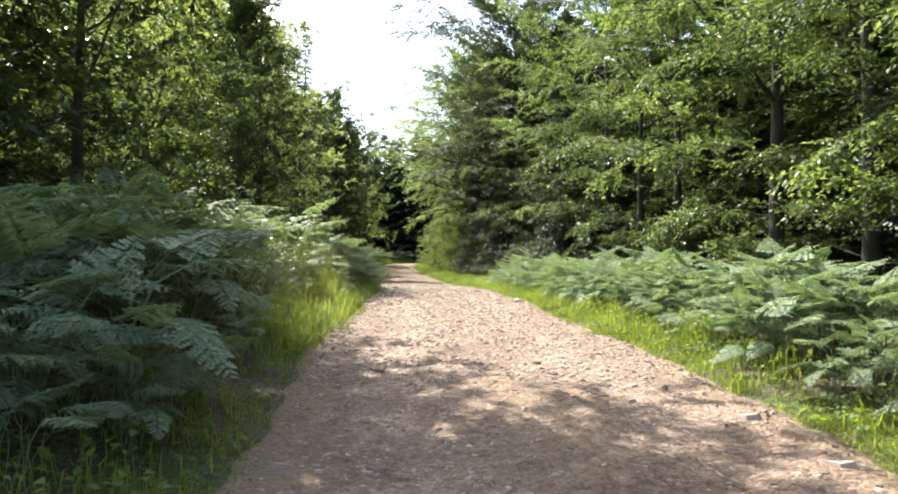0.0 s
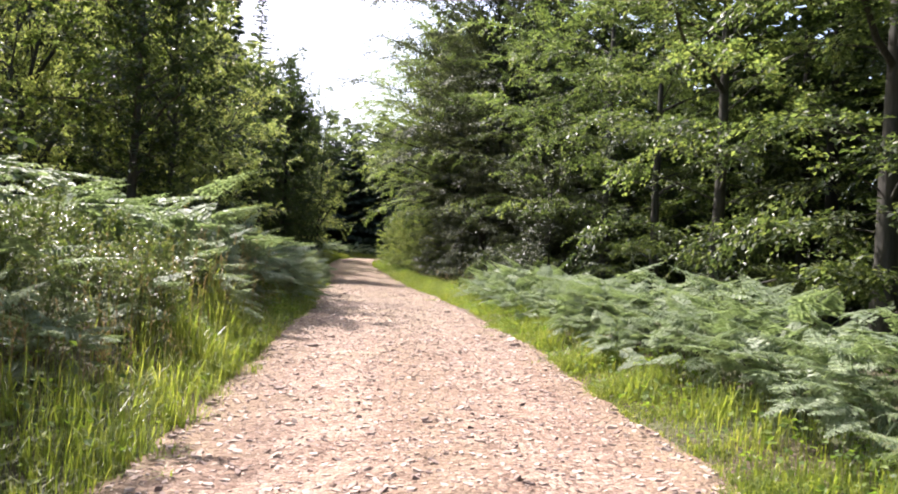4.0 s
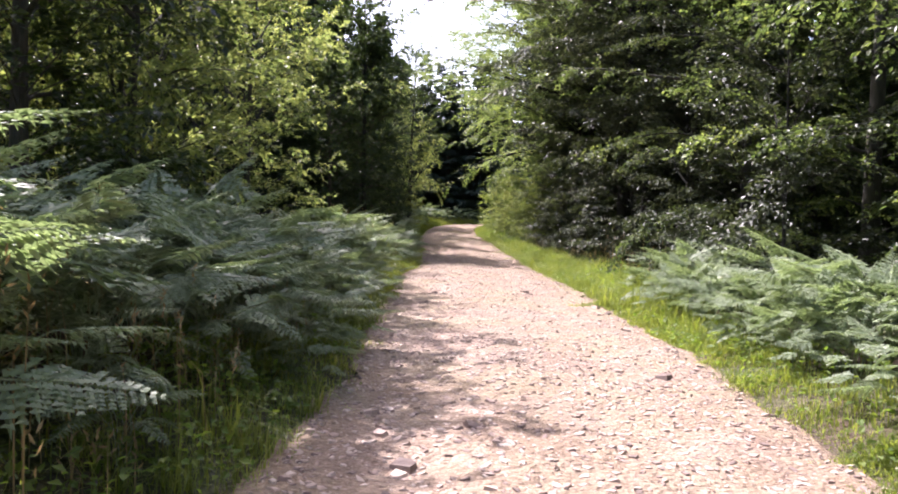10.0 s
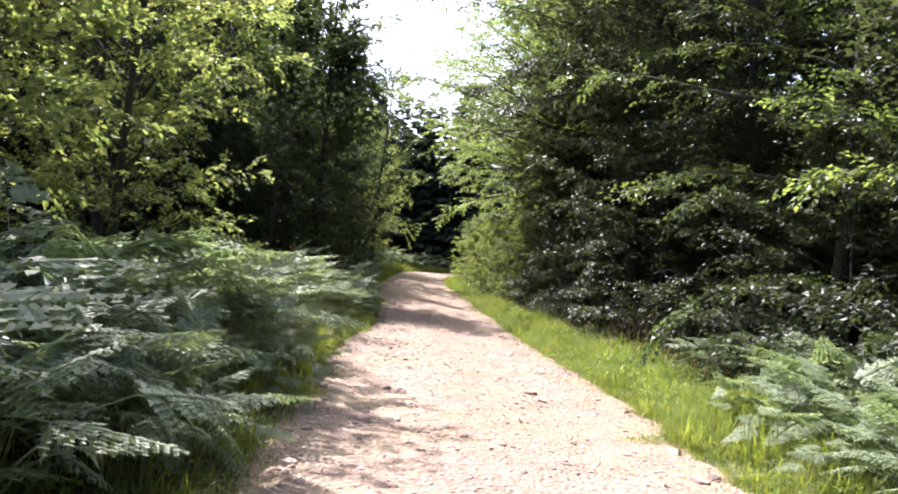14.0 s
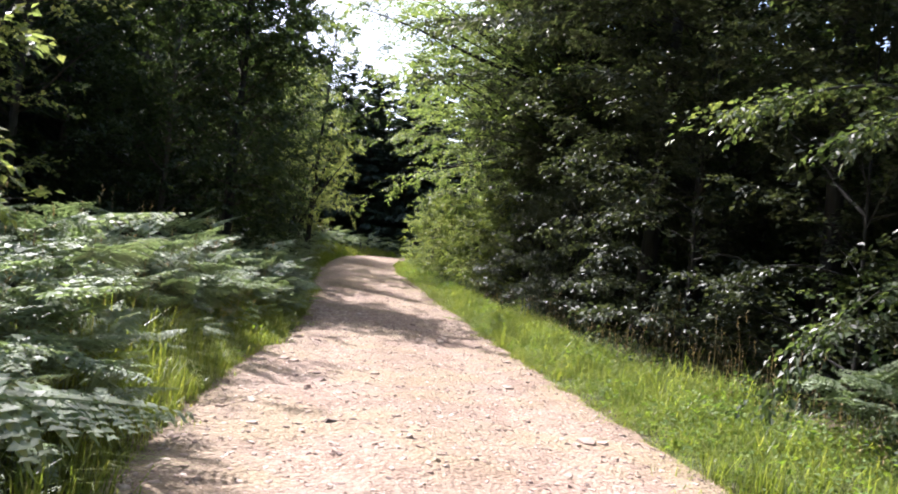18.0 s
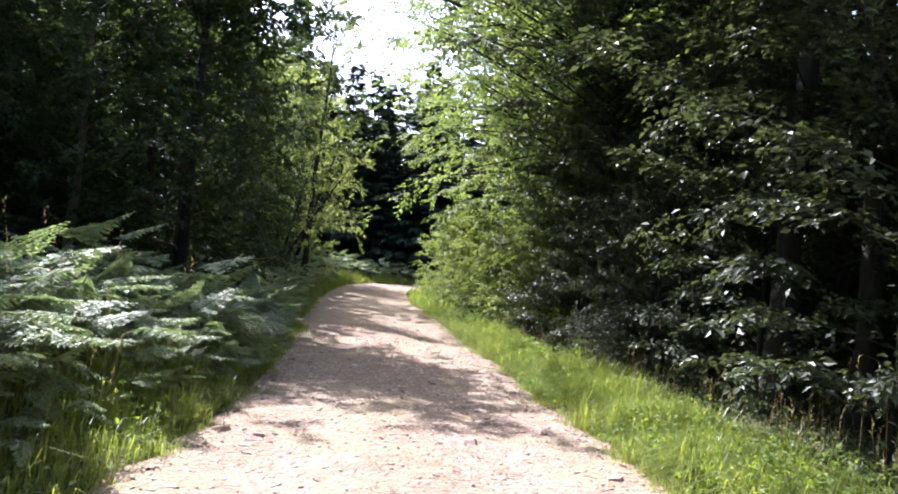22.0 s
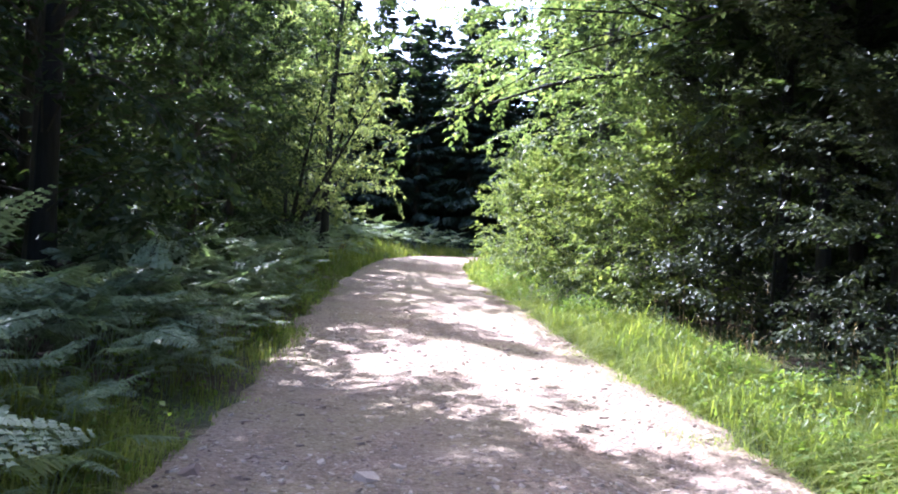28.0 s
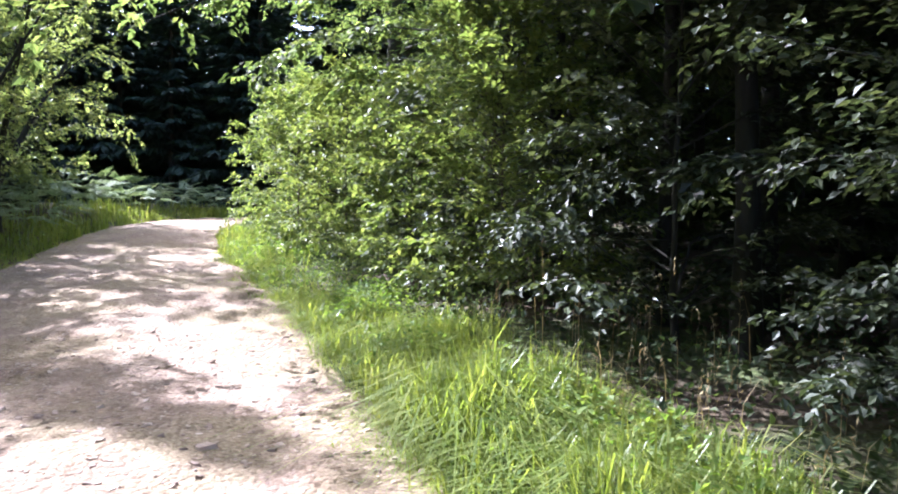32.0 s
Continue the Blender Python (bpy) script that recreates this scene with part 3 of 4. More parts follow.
curtain = broadleaf("understory_beech", "young tree, sparse glossy leaves coloured for shade, at wood edge", 18, 5.4, 0.15, 2.4, 42, 20, 12, 0.09, EDGE_SHADE, DARK_BARK, 0.035, droop=0.8, foot=1.0, jitter=0.45, big=5)
spots = []
for y in np.arange(27.0, 53.0, 3.6):
    spots.append(stand(float(edge_right(y)) + 3.4 + g.uniform(-0.3, 0.5), y, g.uniform(0, 360), g.uniform(0.8, 1.1)))
spots += [stand(1.2, 43.4, 33, 0.75), stand(0.9, 45.6, 210, 0.7)]
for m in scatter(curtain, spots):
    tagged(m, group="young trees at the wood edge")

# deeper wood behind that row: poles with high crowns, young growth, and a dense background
pole = broadleaf("forest_tree", "tall slim bare-trunked forest tree, bark and leaves coloured dark for shade", 5, 15.0, 4.2, 3.8, 36, 10, 8, 0.38, SHADE_LEAF, DARK_BARK, 0.13, droop=0.7, big=6)
spots = []
for row, off in enumerate((8.6, 12.5)):
    for y in np.arange(-10 + row, 74, 4.4 + row):
        spots.append(stand(float(wood_right(y)) + off + g.uniform(-1.0, 1.0), y + g.uniform(-1.4, 1.4), g.uniform(0, 360), g.uniform(0.85, 1.15)))
spots += [stand(2.1, 47.7, 20, 0.8), stand(3.1, 47.3, 200, 1.0), stand(0.9, 49.8, 90, 0.7), stand(1.9, 49.5, 310, 0.85)]
for m in scatter(pole, spots):
    tagged(m, group="forest trees")
under = broadleaf("young_beech", "young beech with a dense low crown, coloured dark for shade", 6, 5.5, 0.3, 2.6, 36, 8, 9, 0.23, SHADE_LEAF, BARK, 0.06, droop=0.7, big=4)
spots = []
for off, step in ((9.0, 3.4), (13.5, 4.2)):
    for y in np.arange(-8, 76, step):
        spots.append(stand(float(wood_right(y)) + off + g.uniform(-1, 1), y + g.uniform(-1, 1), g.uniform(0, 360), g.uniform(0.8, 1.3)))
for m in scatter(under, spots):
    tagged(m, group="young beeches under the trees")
backing = broadleaf("background_tree", "dense tree at the back of the wood, coloured for shade", 7, 12.0, 0.2, 4.2, 38, 6, 5, 0.62, SHADE_LEAF, BARK, 0.16, droop=0.7, flat=0.5, jitter=0.7, big=1)
spots = []
for off, step in ((15.5, 4.2), (20.5, 4.6)):
    for y in np.arange(-26, 84, step):
        spots.append(stand(float(wood_right(y)) + off + g.uniform(-1, 1), y + g.uniform(-1, 1), g.uniform(0, 360), g.uniform(0.9, 1.25)))
for y in np.arange(-26, 100, 4.6):
    spots.append(stand(float(wood_left(y)) - 18.0 + g.uniform(-1, 1), y + g.uniform(-1, 1), g.uniform(0, 360), g.uniform(0.7, 0.95)))
for x in np.arange(-14, 30, 5.5):
    spots.append(stand(x, -26 + g.uniform(-2, 2), g.uniform(0, 360), 1.0))
for x in np.arange(-30, 22, 4.5):
    spots.append(stand(x, 93 + g.uniform(-2, 2), g.uniform(0, 360), 0.85))
for x in np.arange(-18, 2, 3.4):
    spots.append(stand(x, 89.5 + g.uniform(-1, 1), g.uniform(0, 360), 0.7))
spots += [stand(16, 60, 30, 0.95), stand(18.5, 56.5, 140, 0.95), stand(14.2, 63.5, 250, 0.9), stand(20.5, 62, 10, 1.0), stand(12.5, 57.5, 80, 0.8)]
for m in scatter(backing, spots):
    tagged(m, group="background trees")

# the other side: leafy shrubs of sallow, and darker trees that shade the track
sallow = broadleaf("sallow_tree", "rounded many-stemmed sallow with small yellow-green leaves", 8, 8.8, 1.1, 4.0, 104, 13, 15, 0.105, SALLOW, BARK, 0.09, droop=0.35, rise=0.75, flat=0.5, jitter=0.55, stems=5, hang=0.1, shape=0.5)
for m in scatter(sallow, [stand(-11.2, 35.8, 20, 1.05), stand(-8.2, 26.2, 140, 0.94), stand(-11.2, 24.5, 20, 1.15), stand(-12.6, 30.0, 250, 1.1)]):
    tagged(m, group="sallow trees")
leaning = broadleaf("sallow_tree", "sallow with dark leaning stems and thin pale green foliage", 27, 6.2, 1.4, 2.4, 60, 11, 13, 0.10, SALLOW, DARK_BARK, 0.13, droop=0.4, rise=0.6, flat=0.5, jitter=0.55, stems=4, hang=0.1, spread=(0.3, 0.62))
scatter(leaning, [stand(-10.4, 60.6, 200, 1.0), stand(-9.9, 57.0, 75, 0.8)])
hazel = broadleaf("hazel_tree", "leafy hazel with soft green leaves above the bank", 9, 10.0, 0.6, 3.8, 90, 12, 15, 0.13, HAZEL, BARK, 0.11, droop=0.6, rise=0.45, flat=0.4, jitter=0.5)
for m in scatter(hazel, [stand(-6.5, 24.3, 160, 0.88), stand(-6.9, 29.4, 60, 0.86), stand(-10.6, 18.6, 10, 0.8), stand(-11.6, 21.6, 170, 1.1), stand(-12.3, 58.2, 90, 1.0), stand(-11.2, 64.2, 250, 1.05), stand(-14.0, 66.0, 30, 1.2), stand(-12.4, 17.0, 210, 0.9)]):
    tagged(m, group="hazels above the bank")
oak = broadleaf("oak_tree", "broad dark green tree that shades the track", 13, 10.0, 0.6, 3.9, 116, 13, 16, 0.14, OAK, PINE_BARK, 0.15, droop=0.6, rise=0.45, flat=0.4, jitter=0.5)
for m in scatter(oak, [stand(-5.6, 8.3, 10, 1.05), stand(-6.6, 5.8, 120, 1.1), stand(-13.0, 12.0, 230, 1.0), stand(-6.2, 21.7, 60, 0.82)]):
    tagged(m, group="broad trees shading the track")
tall = broadleaf("oak_tree", "tall oak with a high dark crown shading the track", 23, 13.5, 6.2, 4.9, 112, 15, 15, 0.17, OAK, DARK_BARK, 0.2, droop=0.5, rise=0.3, flat=0.4, jitter=0.5, foot=0.9, big=6)
scatter(tall, [stand(-3.7, 6.9, 40, 1.0)])
# These leaves already hold this side's shade in their colour.
shade = broadleaf("alder_tree", "leafy tree on the shaded side of the track, coloured for shade", 10, 10.0, 0.6, 3.8, 104, 13, 15, 0.145, SHADE_LEAF, PINE_BARK, 0.13, droop=0.6, rise=0.45, flat=0.35, jitter=0.45)
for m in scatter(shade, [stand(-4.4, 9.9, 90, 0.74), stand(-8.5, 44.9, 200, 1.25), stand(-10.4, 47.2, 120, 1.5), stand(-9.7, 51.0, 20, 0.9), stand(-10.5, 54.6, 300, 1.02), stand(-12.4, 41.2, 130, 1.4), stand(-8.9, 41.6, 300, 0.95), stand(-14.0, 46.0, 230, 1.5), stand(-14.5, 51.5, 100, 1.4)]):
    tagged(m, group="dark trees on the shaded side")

high_alder = broadleaf("alder_tree", "tall high-crowned tree on the shaded side, coloured dark for shade", 29, 12.0, 5.2, 3.3, 46, 10, 12, 0.15, SHADE_LEAF, DARK_BARK, 0.14, droop=0.5, rise=0.35, flat=0.4, jitter=0.5, big=6)
for m in scatter(high_alder, [stand(-8.4, 44.9, 50, 0.97), stand(-9.0, 57.6, 170, 0.95)]):
    tagged(m, group="dark trees on the shaded side")

fir = spruce("spruce_tree", "tall dark spruce standing above the other trees", 11, 19.5, 3.2, 1.2)
for m in scatter(fir, [stand(-13.9, 57.5, 0, 1.0), stand(-17.5, 51.0, 60, 0.95), stand(-20, 63, 10, 1.0)]):
    tagged(m, group="tall spruces")
dusky = spruce("plantation_spruce", "dense dark spruce in a shaded plantation", 12, 13.0, 2.8, 0.3, dense=1.9, spokes=8, spray_size=1.6, count=1.7)
spots = []
for row, off in enumerate((9.5, 12.5, 15.5)):
    for y in np.arange(6 + row * 2, 74, 3.2):
        if row == 0 and y < 66 or row == 1 and (y < 37 or y > 55 and y < 68):
            continue
        spots.append(stand(float(wood_left(y)) - off + g.uniform(-0.8, 0.8), y + g.uniform(-1, 1), g.uniform(0, 360), g.uniform(0.85, 1.05) * (0.62 if y < 36 else 1.35)))
for x in np.arange(-27, 18, 2.2):
    for y in (76.5, 79.5, 83, 87):
        spots.append(stand(x + g.uniform(-0.8, 0.8), y + max(0, x + 2) * 0.6 + g.uniform(-0.8, 0.8), g.uniform(0, 360), g.uniform(0.85, 1.08) * (0.78 if -15 < x < -2 else 1.0)))
for y in np.arange(20, 42, 2.6):
    spots.append(stand(-17.5 - 0.1 * (y - 20) + g.uniform(-0.6, 0.6), y, g.uniform(0, 360), g.uniform(0.75, 0.9)))
for m in scatter(dusky, spots):
    tagged(m, group="plantation spruces")


# ---- bracken ----
def leaflets_of(base, way, up, length, width):
    """Small pointed leaflets, one triangle each."""
    way = unit(way)
    side = unit(np.cross(way, up)) * width[:, None]
    v = np.stack([base - side, base + side, base + way * length[:, None]], 1).reshape(-1, 3)
    return v, np.arange(len(v)).reshape(-1, 3)


def frond(seed, tall, blade, pairs=13, leaflets=3, nod=1.25):
    """One bracken frond: a stalk that bends over into a flat, twice-divided triangular blade."""
    g = np.random.default_rng(seed)
    n = 14
    t = np.linspace(0, 1, n)
    total = tall + blade
    q = np.clip((t - 0.22) / 0.45, 0, 1)
    el = np.radians(83) - nod * (0.75 * q * q * (3 - 2 * q) + 0.25 * t)
    d = np.stack([np.cos(el), 0.08 * np.sin(t * 3 + seed), np.sin(el)], -1)
    line = np.concatenate([[[0, 0, 0]], np.cumsum(d[:-1] * total / (n - 1), 0)])
    pieces = [tube(line[::2], np.linspace(0.006, 0.0015, n)[::2], 3)]
    k = tall / total
    base, way, up, ln, long = [], [], [], [], []
    for i in range(pairs):
        u = i / (pairs - 1)
        at = k + (1 - k) * (0.02 + 0.96 * u)
        p = along(line, np.array([at]))[0]
        ax = unit(along(line, np.array([min(at + 0.03, 1)]))[0] - along(line, np.array([at - 0.03]))[0])
        for s in (1, -1):
            out = unit(ax * 0.45 + np.array([0, s, 0]) + np.array([0, 0, g.normal(-0.04, 0.1)]))
            length = blade * 0.38 * (1 - u) ** 0.8 * g.uniform(0.85, 1.1) + 0.02
            nrm = unit(np.cross(ax, [0, 1.0, 0])) * -1
            nrm = nrm if nrm[2] > 0 else -nrm
            tip = out + np.array([0, 0, -0.2])
            long.append((p, tip, nrm + g.normal(0, 0.2, 3), length))
            for j in range(leaflets):
                w = 0.06 + 0.8 * (j + 0.5) / leaflets
                q = p + tip * length * w
                for s2 in (1, -1):
                    base.append(q)
                    way.append(unit(out * 0.6 + ax * s2 * 0.9 + g.normal(0, 0.1, 3)))
                    up.append(nrm + g.normal(0, 0.22, 3))
                    ln.append(length * (0.9 / leaflets) * (1 - 0.55 * w) + 0.008)
    pb, pw, pu, pl = (np.array([row[c] for row in long]) for c in range(4))
    pieces.append(leaves(pb, pw, pu, pl, np.maximum(pl * 0.08, 0.006), 0.35, 0.12))
    ln = np.array(ln)
    pieces.append(leaflets_of(np.array(base), np.array(way), np.array(up), ln, np.maximum(ln * 0.5, 0.006)))
    return mesh_from("frond", *joined(pieces), FERN)


FRONDS = [frond(31, 0.86, 0.56, 15, 5, nod=1.55), frond(32, 1.0, 0.54, 15, 5, nod=1.3), frond(33, 0.66, 0.56, 15, 5, nod=1.8), frond(34, 0.9, 0.5, 14, 5, nod=1.45), frond(35, 0.45, 0.46, 13, 5, nod=1.95)]


def bracken(seed, count):
    g = np.random.default_rng(seed)
    root = thing("bracken_fern", "bracken fern with arching pale green fronds", "fern", "bracken ferns")
    for i in range(count):
        f = part("frond", FRONDS[int(g.integers(0, 5))], root)
        f.matrix_basis = pose(g.normal(0, 0.09), g.normal(0, 0.09), 0, g.normal(0, 13), g.normal(0, 11), 360 * i / count + g.uniform(-25, 25)) @ Matrix.Scale(g.uniform(0.7, 1.12), 4)
    return root


def fern_spots(g):
    """Bracken grows in belts on both banks, with gaps."""
    out = []
    for y in np.arange(1.5, 50, 0.36):
        for side in (1, -1):
            for lane in range(6):
                yy = y + g.uniform(-0.25, 0.25)
                if side > 0:
                    inner = 0.7 if yy < 27 else 1.5
                    if yy > 32.0 or (yy > 29.0 and lane < 2):
                        continue
                    off, size = inner + lane * 0.44 + g.uniform(-0.2, 0.2), g.uniform(0.9, 1.12)
                    if lane > 4 or g.random() < 0.25:
                        continue
                    x = float(edge_right(yy)) + off + 0.15
                    size *= 0.72 if lane == 0 else 0.86
                else:
                    inner = 1.0 if 7.5 < yy < 13.5 else 0.8 if yy < 19 else 0.5 if yy < 25.5 else 0.3 if yy < 29.5 else 0.75 if yy < 36 else 0.5
                    off, size = inner + lane * 0.44 + g.uniform(-0.2, 0.2), g.uniform(0.95, 1.22)
                    size *= (0.8 if 18 < yy < 29.5 else 0.62) if lane == 0 else 1.0
                    if yy < 3 or g.random() < (0.8 if 7 < yy < 13.5 else 0.3):
                        continue
                    if yy > 41:
                        size *= 0.7
                    x = float(edge_left(yy)) - off
                lump = 0.5 + 0.5 * math.sin(x * 2.1 + yy * 0.7) * math.sin(yy * 1.7 - x)
                if g.random() > 0.62 + 0.5 * lump and not (side > 0 and yy > 23):
                    continue
                out.append((lane, x, yy, size * (0.78 + 0.42 * max(lump, 0.6 if side > 0 and yy > 23 else 0.0)), side))
    return out


g = np.random.default_rng(44)
spots = fern_spots(g)
near = [s for s in spots if s[0] <= 1 and s[2] < 43]
g.shuffle(near)
near = near[:300]
chosen = set((s[1], s[2]) for s in near)
protos = [bracken(51, 12), bracken(52, 13), bracken(53, 11), bracken(54, 12)]
for i, p in enumerate(protos):
    scatter(p, [stand(s[1], s[2], g.uniform(0, 360), s[3], 0.02, g.uniform(-6, 6)) for s in near[i::4]])

# the rest of the belts, too many to count
coarse = [frond(61, 0.86, 0.56, 13, 3, 1.5), frond(62, 1.0, 0.54, 13, 3, 1.3), frond(63, 0.66, 0.55, 13, 3, 1.75)]
data = []
for me in coarse:
    v = np.empty(len(me.vertices) * 3, np.float32)
    me.vertices.foreach_get("co", v)
    t = np.empty(len(me.polygons) * 3, np.int32)
    me.polygons.foreach_get("vertices", t)
    data.append((v.reshape(-1, 3), t.reshape(-1, 3)))
pieces = []
for lane, x, y, size, side in spots:
    if (x, y) in chosen:
        continue
    z = gz(x, y) - 0.02
    for i in range(9 if lane < 3 else 5):
        v, t = data[int(g.integers(0, 3))]
        m = np.array(pose(x + g.normal(0, 0.1), y + g.normal(0, 0.1), z, g.normal(0, 9), g.normal(0, 8), 51 * i + g.uniform(-30, 30)) @ Matrix.Scale(size * g.uniform(0.8, 1.15), 4))
        pieces.append((v @ m[:3, :3].T + m[:3, 3], t))
for y in np.arange(47, 74, 0.6):
    for lane in range(4):
        x = float(edge_left(y)) - 0.9 - lane * 0.75 + g.uniform(-0.3, 0.3)
        for i in range(3):
            v, t = data[int(g.integers(0, 3))]
            m = np.array(pose(x, y, gz(x, y), g.normal(0, 9), g.normal(0, 8), 120 * i + g.uniform(-40, 40)) @ Matrix.Scale(g.uniform(0.75, 1.15), 4))
            pieces.append((v @ m[:3, :3].T + m[:3, 3], t))
tagged(new("bracken_thicket", mesh_from("bracken_thicket", *joined(pieces), FERN)), "dense belt of bracken fronds on both banks of the track", "ferns", kind="stuff")


# ---- brambles and seedlings on the banks ----
bramble = broadleaf("bramble_bush", "bramble bush with arching canes and mixed green and tan leaves", 15, 1.5, 0.2, 1.15, 30, 9, 10, 0.058, BRAMBLE, STEM, 0.014, droop=1.3, rise=0.9, flat=0.4, jitter=0.5, stems=4, hang=0.3, reach=0.8, big=3)
tagged(bramble, category="bush")
spots = []
for y in np.arange(7.0, 14.5, 0.3):
    spots.append(stand(float(edge_left(y)) - g.uniform(0.9, 2.8), y, g.uniform(0, 360), g.uniform(0.65, 1.0)))
for y in np.arange(5.0, 19.0, 0.6):
    spots.append(stand(float(edge_left(y)) - g.uniform(0.9, 3.2), y, g.uniform(0, 360), g.uniform(0.6, 0.95)))
for y in np.arange(21, 60, 2.2):
    spots.append(stand(float(edge_left(y)) - g.uniform(1.4, 3.6), y, g.uniform(0, 360), g.uniform(0.6, 1.05)))
for m in scatter(bramble, spots):
    tagged(m, group="bramble bushes")


# ---- grass verges ----
def blades(x, y, tall, g, wide=0.0032, lean=1.0):
    """Grass blades that arch over, in two segments each."""
    n = len(x)
    fine = 0.5 + 0.5 * np.sin(x * 4.7 + np.sin(y * 3.9) * 2) * np.sin(y * 5.3 + 1)
    wide_lump = 0.5 + 0.5 * np.sin(x * 1.6 + np.sin(y * 1.3) * 2) * np.sin(y * 1.9 + 0.6)
    tall = tall * (0.28 + 0.5 * fine + 0.85 * wide_lump ** 1.8)
    z = ground_height(x, y) - 0.01
    az = g.uniform(0, 6.283, n)
    out = np.stack([np.cos(az), np.sin(az), 0 * az], -1)
    side = np.stack([-np.sin(az), np.cos(az), 0 * az], -1)
    b = np.stack([x, y, z], -1)
    w = (wide * g.uniform(0.6, 1.7, n))[:, None]
    bend = (tall * lean * g.random(n))[:, None]
    up = np.stack([0 * x, 0 * x, tall], -1)
    mid = b + out * bend * 0.35 + up * 0.62
    tip = b + out * bend * 1.25 + up * (0.98 - 0.5 * np.minimum(bend / tall[:, None], 1.6))
    v = np.stack([b - side * w, b + side * w, mid + side * w * 0.9, mid - side * w * 0.9, tip], 1).reshape(-1, 3)
    k = 5 * np.arange(n)[:, None]
    return v, np.concatenate([k + q for q in ([0, 1, 2], [0, 2, 3], [3, 2, 4])])


def lobes(y, phase):
    """How far tufts creep from the verge on to the stones."""
    return 0.3 * np.clip(np.sin(y * 1.9 + phase) + 0.7 * np.sin(y * 0.83 + 2 * phase) + 0.3 * np.sin(y * 5.1), 0, 1.4)


def clumped(n, g, y0, y1):
    """Positions along the track that gather in tufts."""
    y = g.uniform(y0, y1, n)
    keep = 0.55 + 0.45 * np.sin(y * 2.1 + 1.3) * np.sin(y * 0.77) + 0.25 * np.sin(y * 6.3)
    return y[g.random(n) < np.clip(keep, 0.15, 1)]


g = np.random.default_rng(70)
pieces = []
y = clumped(125000, g, -2, 30)
off = np.abs(g.normal(0, 0.5, len(y))) - 0.12 - 0.7 * lobes(y, 2.0) * g.random(len(y))
pieces.append(blades(edge_right(y) + ragged(y, 5) + off, y, g.uniform(0.05, 0.26, len(y)) * np.clip(0.35 + off, 0.3, 1.2), g))
y = clumped(95000, g, 26, 62)
off = np.abs(g.normal(0, 0.95, len(y))) * np.interp(y, [38, 43], [1.0, 0.48]) - 0.10 - lobes(y, 1.0) * g.random(len(y))
pieces.append(blades(edge_right(y) + ragged(y, 5) + off, y, g.uniform(0.06, 0.46, len(y)) * np.clip(0.3 + off, 0.28, 1.1), g, 0.0028, 2.0))
y = clumped(24000, g, 26, 42)
off = g.uniform(0.3, 1.0, len(y)) * np.interp(y, [26, 33, 36, 39, 42], [2.6, 2.0, 0.9, 1.9, 1.6])
pieces.append(blades(edge_right(y) + off, y, g.uniform(0.15, 0.55, len(y)), g, 0.0036, 1.9))
y = clumped(26000, g, 41.5, 51)
off = g.uniform(0.1, 1.0, len(y)) * np.interp(y, [42, 46, 49, 51], [1.7, 1.6, 1.2, 0.8])
pieces.append(blades(edge_right(y) + off, y, g.uniform(0.12, 0.5, len(y)), g, 0.004, 2.0))
y = clumped(22000, g, 28.5, 42)
off = 0.05 + np.abs(g.normal(0, 0.6, len(y)))
pieces.append(blades(edge_left(y) - off, y, g.uniform(0.2, 0.8, len(y)) * np.clip(0.4 + off, 0.4, 1.1), g, 0.003, 1.0))
y = clumped(55000, g, 0, 60)
off = np.abs(g.normal(0, 0.5, len(y))) - 0.08 - 0.6 * lobes(y, 4.0) * g.random(len(y))
pieces.append(blades(edge_left(y) + ragged(y, 3) - off, y, g.uniform(0.05, 0.40, len(y)) * np.clip(0.35 + off, 0.3, 1.2), g))
y = clumped(6000, g, 7.5, 15)
off = 0.02 + np.abs(g.normal(0, 0.45, len(y)))
pieces.append(blades(edge_left(y) - off, y, g.uniform(0.2, 0.75, len(y)) * np.clip(0.45 + off, 0.4, 1.1), g, 0.0026, 0.9))
y = clumped(9000, g, 56, 74)
off = np.abs(g.normal(0, 1.2, len(y)))
pieces.append(blades(edge_right(y) + off, y, g.uniform(0.2, 0.5, len(y)), g, 0.008))
pieces.append(blades(edge_left(y) - off, y, g.uniform(0.2, 0.5, len(y)), g, 0.008))
# arching tufts
for count, y0, y1, side, far, tall in ((170, 25, 50, 1, 1.7, 0.5), (60, 2, 25, 1, 0.9, 0.36), (90, 7, 42, -1, 0.9, 0.5)):
    ty = g.uniform(y0, y1, count)
    tx = np.where(side > 0, edge_right(ty), edge_left(ty)) + side * g.uniform(0.0, far, count)
    per = 55
    y = np.repeat(ty, per) + g.normal(0, 0.07, count * per)
    x = np.repeat(tx, per) + g.normal(0, 0.07, count * per)
    pieces.append(blades(x, y, np.repeat(g.uniform(0.6, 1.2, count) * tall, per) * g.uniform(0.5, 1.1, count * per), g, 0.0034, 1.3))
tagged(new("grass_verge", mesh_from("grass_verge", *joined(pieces), GRASS)), "bright green grass along both edges of the track", "grass", kind="stuff")

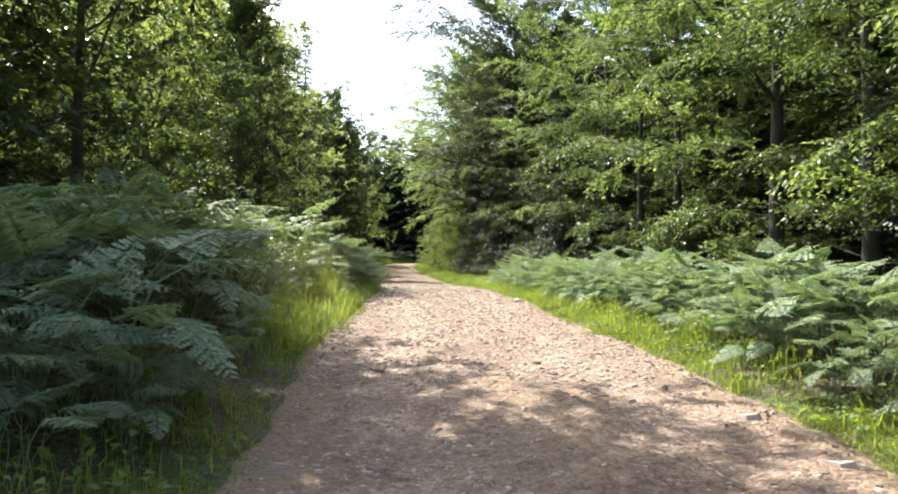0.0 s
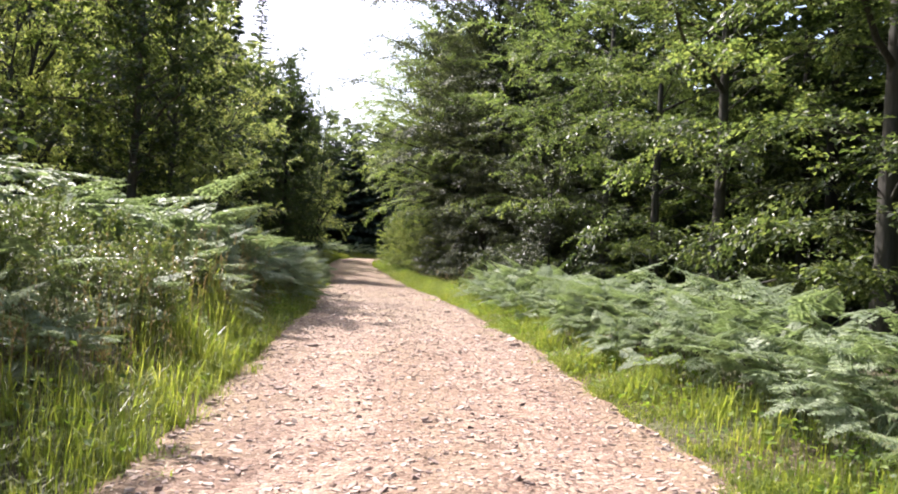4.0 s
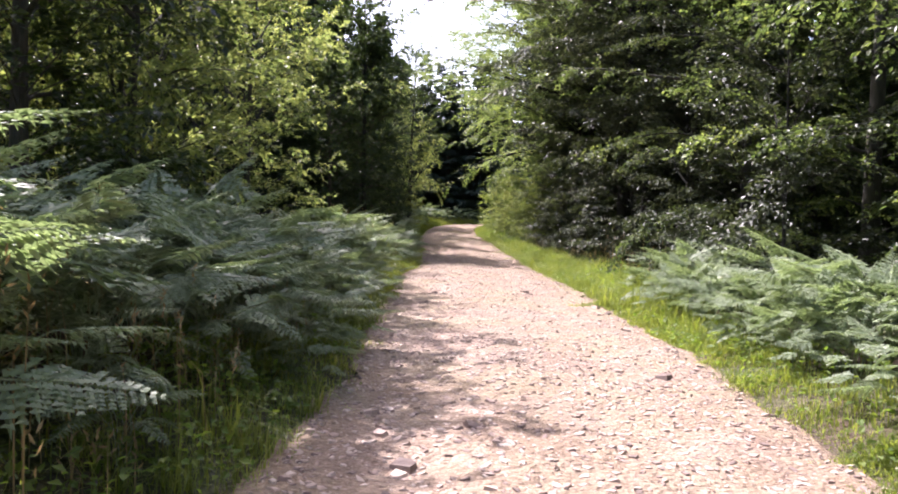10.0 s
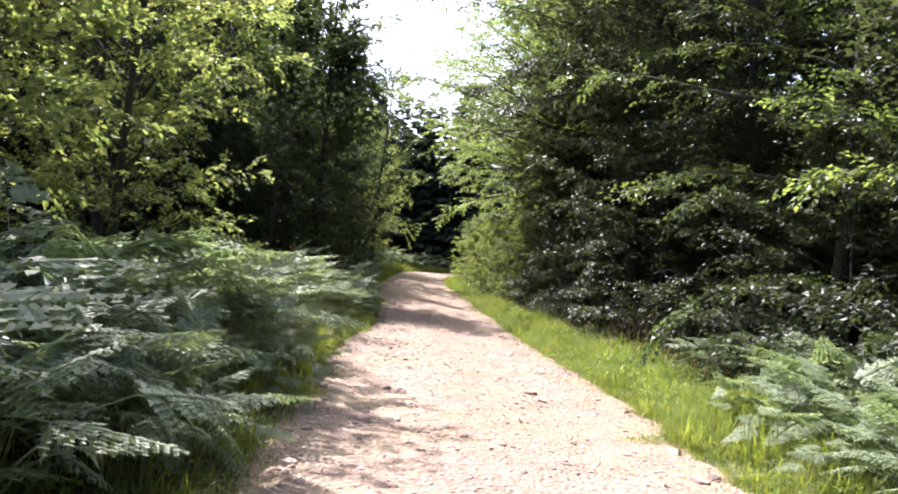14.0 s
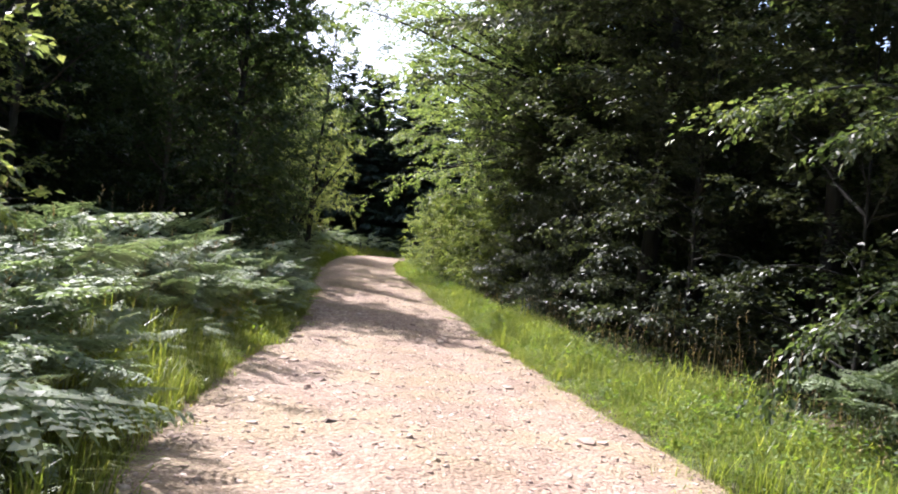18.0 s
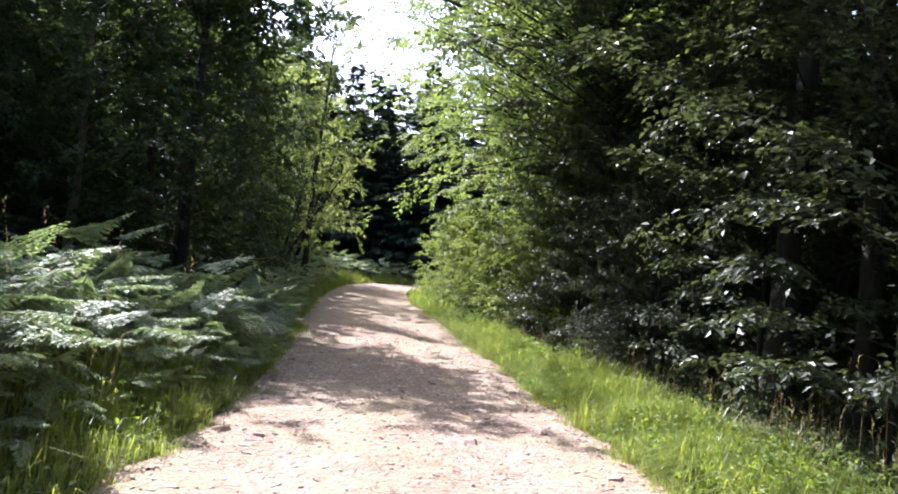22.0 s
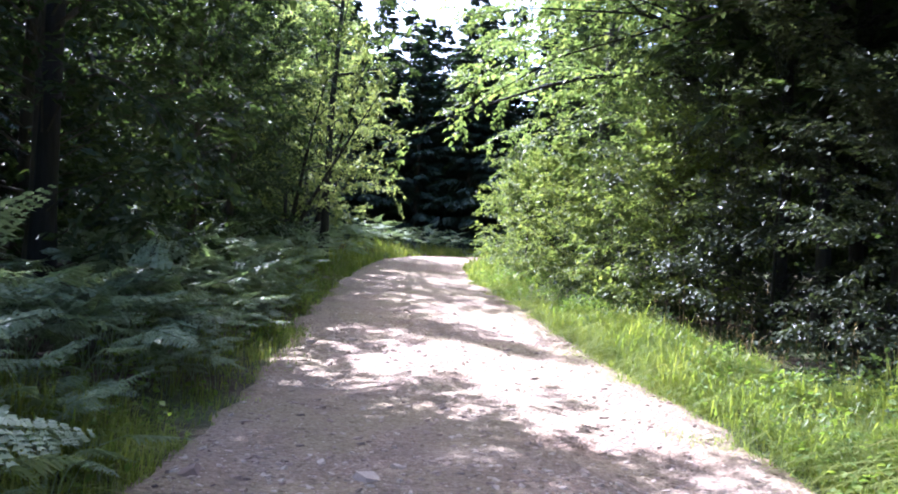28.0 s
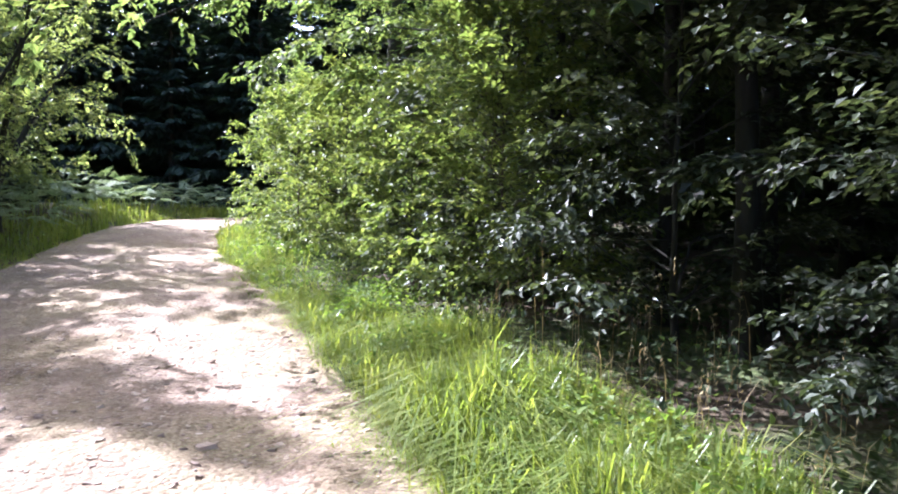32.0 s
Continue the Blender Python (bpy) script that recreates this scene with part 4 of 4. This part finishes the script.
# low broad-leaved growth between the grass and the bracken
pieces = []
for count, y0, y1, side, wide, tall in ((15000, -1, 33, 1, 1.0, 0.32), (7000, 29, 42, 1, 1.5, 0.3), (9000, 50, 60, 1, 0.95, 0.42), (9000, 40, 51, 1, 0.95, 0.45), (7000, 30, 42, 1, 1.4, 0.45), (19000, 0, 58, -1, 1.0, 0.42), (5000, 12, 22, -1, 0.7, 0.5)):
    y = clumped(count, g, y0, y1)
    off = g.random(len(y)) ** 0.8 * wide * 1.3 + 0.05
    x = np.where(side > 0, edge_right(y) + off, edge_left(y) - off)
    hump = 0.35 + 0.65 * (0.5 + 0.5 * np.sin(x * 4.1 + 1) * np.sin(y * 2.7)) * np.clip(off / 0.5, 0.25, 1)
    z = ground_height(x, y) + tall * hump * g.random(len(y)) ** 0.7
    way = g.normal(0, 1, (len(y), 3)) * [1, 1, 0.35]
    size = g.uniform(0.03, 0.075, len(y))
    pieces.append(leaves(np.stack([x, y, z], -1), way, np.array([0, 0, 1.0]) + g.normal(0, 0.35, (len(y), 3)), size, size * 0.33, 0.2, 0.15))
tagged(new("verge_herbs", mesh_from("verge_herbs", *joined(pieces), HERB)), "low green leafy herbs along the banks", "plants", kind="stuff")

# low growth that covers the wood floor, its colour darkened to give shade
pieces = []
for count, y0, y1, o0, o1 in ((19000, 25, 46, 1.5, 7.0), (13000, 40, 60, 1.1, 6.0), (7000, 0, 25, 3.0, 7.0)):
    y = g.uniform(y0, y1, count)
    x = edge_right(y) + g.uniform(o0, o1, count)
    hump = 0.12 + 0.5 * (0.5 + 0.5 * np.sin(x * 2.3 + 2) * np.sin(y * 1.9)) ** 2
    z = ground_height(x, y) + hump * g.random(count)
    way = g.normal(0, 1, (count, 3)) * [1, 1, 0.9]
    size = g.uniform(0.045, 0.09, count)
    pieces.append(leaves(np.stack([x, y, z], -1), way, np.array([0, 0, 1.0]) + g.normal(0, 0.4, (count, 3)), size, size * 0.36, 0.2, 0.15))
tagged(new("undergrowth", mesh_from("undergrowth", *joined(pieces), SHADE_LEAF)), "low leafy growth on the wood floor, coloured dark for shade", "plants", kind="stuff")

# tall seeding grass
y = np.concatenate([g.uniform(26, 49, 620), g.uniform(9, 20, 320), g.uniform(27, 40, 260)])
right = np.arange(len(y)) < 620
off = np.where(right, g.uniform(1.3, 3.4, len(y)), np.where(y > 25, g.uniform(0.4, 2.6, len(y)), g.uniform(0.4, 1.2, len(y))))
x = np.where(right, edge_right(y) + off, edge_left(y) - off)
tall = g.uniform(0.5, 0.95, len(y)) * np.where(right, 1.0, np.where(y > 25, 1.55, 1.15))
stalk = blades(x, y, tall, g, 0.0022, 0.35)
tips = stalk[0].reshape(-1, 5, 3)[:, 4]
heads = []
for i in range(5):
    heads.append(leaves(tips - [0, 0, 0.03 * i], g.normal(0, 0.5, tips.shape) + [0, 0, 1.0], g.normal(0, 1, tips.shape), 0.045, 0.006, 0.2))
tagged(new("seeding_grass", mesh_from("seeding_grass", *joined([stalk] + heads), STRAW)), "tall dry grass stalks with seed heads on the verge", "grass", kind="stuff")


# ---- loose stones on the track ----
def stone_shape(seed):
    """A flat broken chip with bevelled top."""
    g = np.random.default_rng(seed)
    n = 5
    a = np.sort(np.linspace(0, 6.283, n, endpoint=False) + g.uniform(-0.3, 0.3, n))
    r = g.uniform(0.5, 1.25, n)
    squash = g.uniform(0.55, 0.85)
    low_ring = np.stack([np.cos(a) * r, np.sin(a) * r * squash, np.full(n, -0.25)], -1)
    top_ring = np.stack([np.cos(a) * r * 0.78, np.sin(a) * r * squash * 0.78, 0.15 + g.uniform(-0.08, 0.1, n)], -1)
    v = np.concatenate([low_ring, top_ring, [[0, 0, 0.2]]])
    t = []
    for i in range(n):
        j = (i + 1) % n
        t += [(i, j, n + j), (i, n + j, n + i), (n + i, n + j, 2 * n)]
    return v, np.array(t)


SHAPES = [stone_shape(s) for s in range(80, 88)]
g = np.random.default_rng(90)


def stone_places(n, y0, y1):
    y = g.uniform(y0, y1, n)
    u = g.uniform(0.0, 1.0, n)
    x = edge_left(y) + u * (edge_right(y) - edge_left(y))
    return x, y


pieces = []
for n, y0, y1, lo, hi in ((3500, -1, 6, 0.010, 0.04), (19000, 6, 22, 0.011, 0.05), (12500, 22, 42, 0.010, 0.046), (4200, 39, 50, 0.010, 0.048), (700, 50, 68, 0.02, 0.05)):
    x, y = stone_places(n, y0, y1)
    size = lo + (hi - lo) * g.random(n) ** 3.0
    z = road_height(x, y) + size * g.uniform(-0.1, 0.1, n)
    for xx, yy, zz, s in zip(x, y, z, size):
        v, t = SHAPES[int(g.integers(0, 8))]
        a = g.uniform(0, 6.28)
        c, q = math.cos(a), math.sin(a)
        tilt = g.normal(0, 0.2)
        w = v * s
        w = np.stack([w[:, 0] * c - w[:, 1] * q + xx, w[:, 0] * q + w[:, 1] * c + yy, w[:, 2] + w[:, 0] * tilt + zz], -1)
        pieces.append((w, t))
grit = part("stone_chips", mesh_from("stone_chips", *joined(pieces), STONE), road, "loose pinkish stone chips")
tagged(grit, kind="stuff")
stone_meshes = [mesh_from("stone", v, t, STONE) for v, t in SHAPES]
x, y = stone_places(290, 2, 48)
u = np.where(g.random(290) < 0.5, g.random(290) ** 2 * 0.4, 1 - g.random(290) ** 2 * 0.4)
x = edge_left(y) + (0.04 + 0.92 * u) * (edge_right(y) - edge_left(y))
for i in range(len(x)):
    s = float(0.03 + 0.075 * g.random() ** 3) if i % 12 else float(g.uniform(0.08, 0.13))
    ob = part("stone", stone_meshes[i % 8], road)
    ob.matrix_basis = pose(float(x[i]), float(y[i]), float(road_height(x[i], y[i])) + s * 0.06, g.normal(0, 7), g.normal(0, 7), g.uniform(0, 360)) @ Matrix.Scale(s, 4)
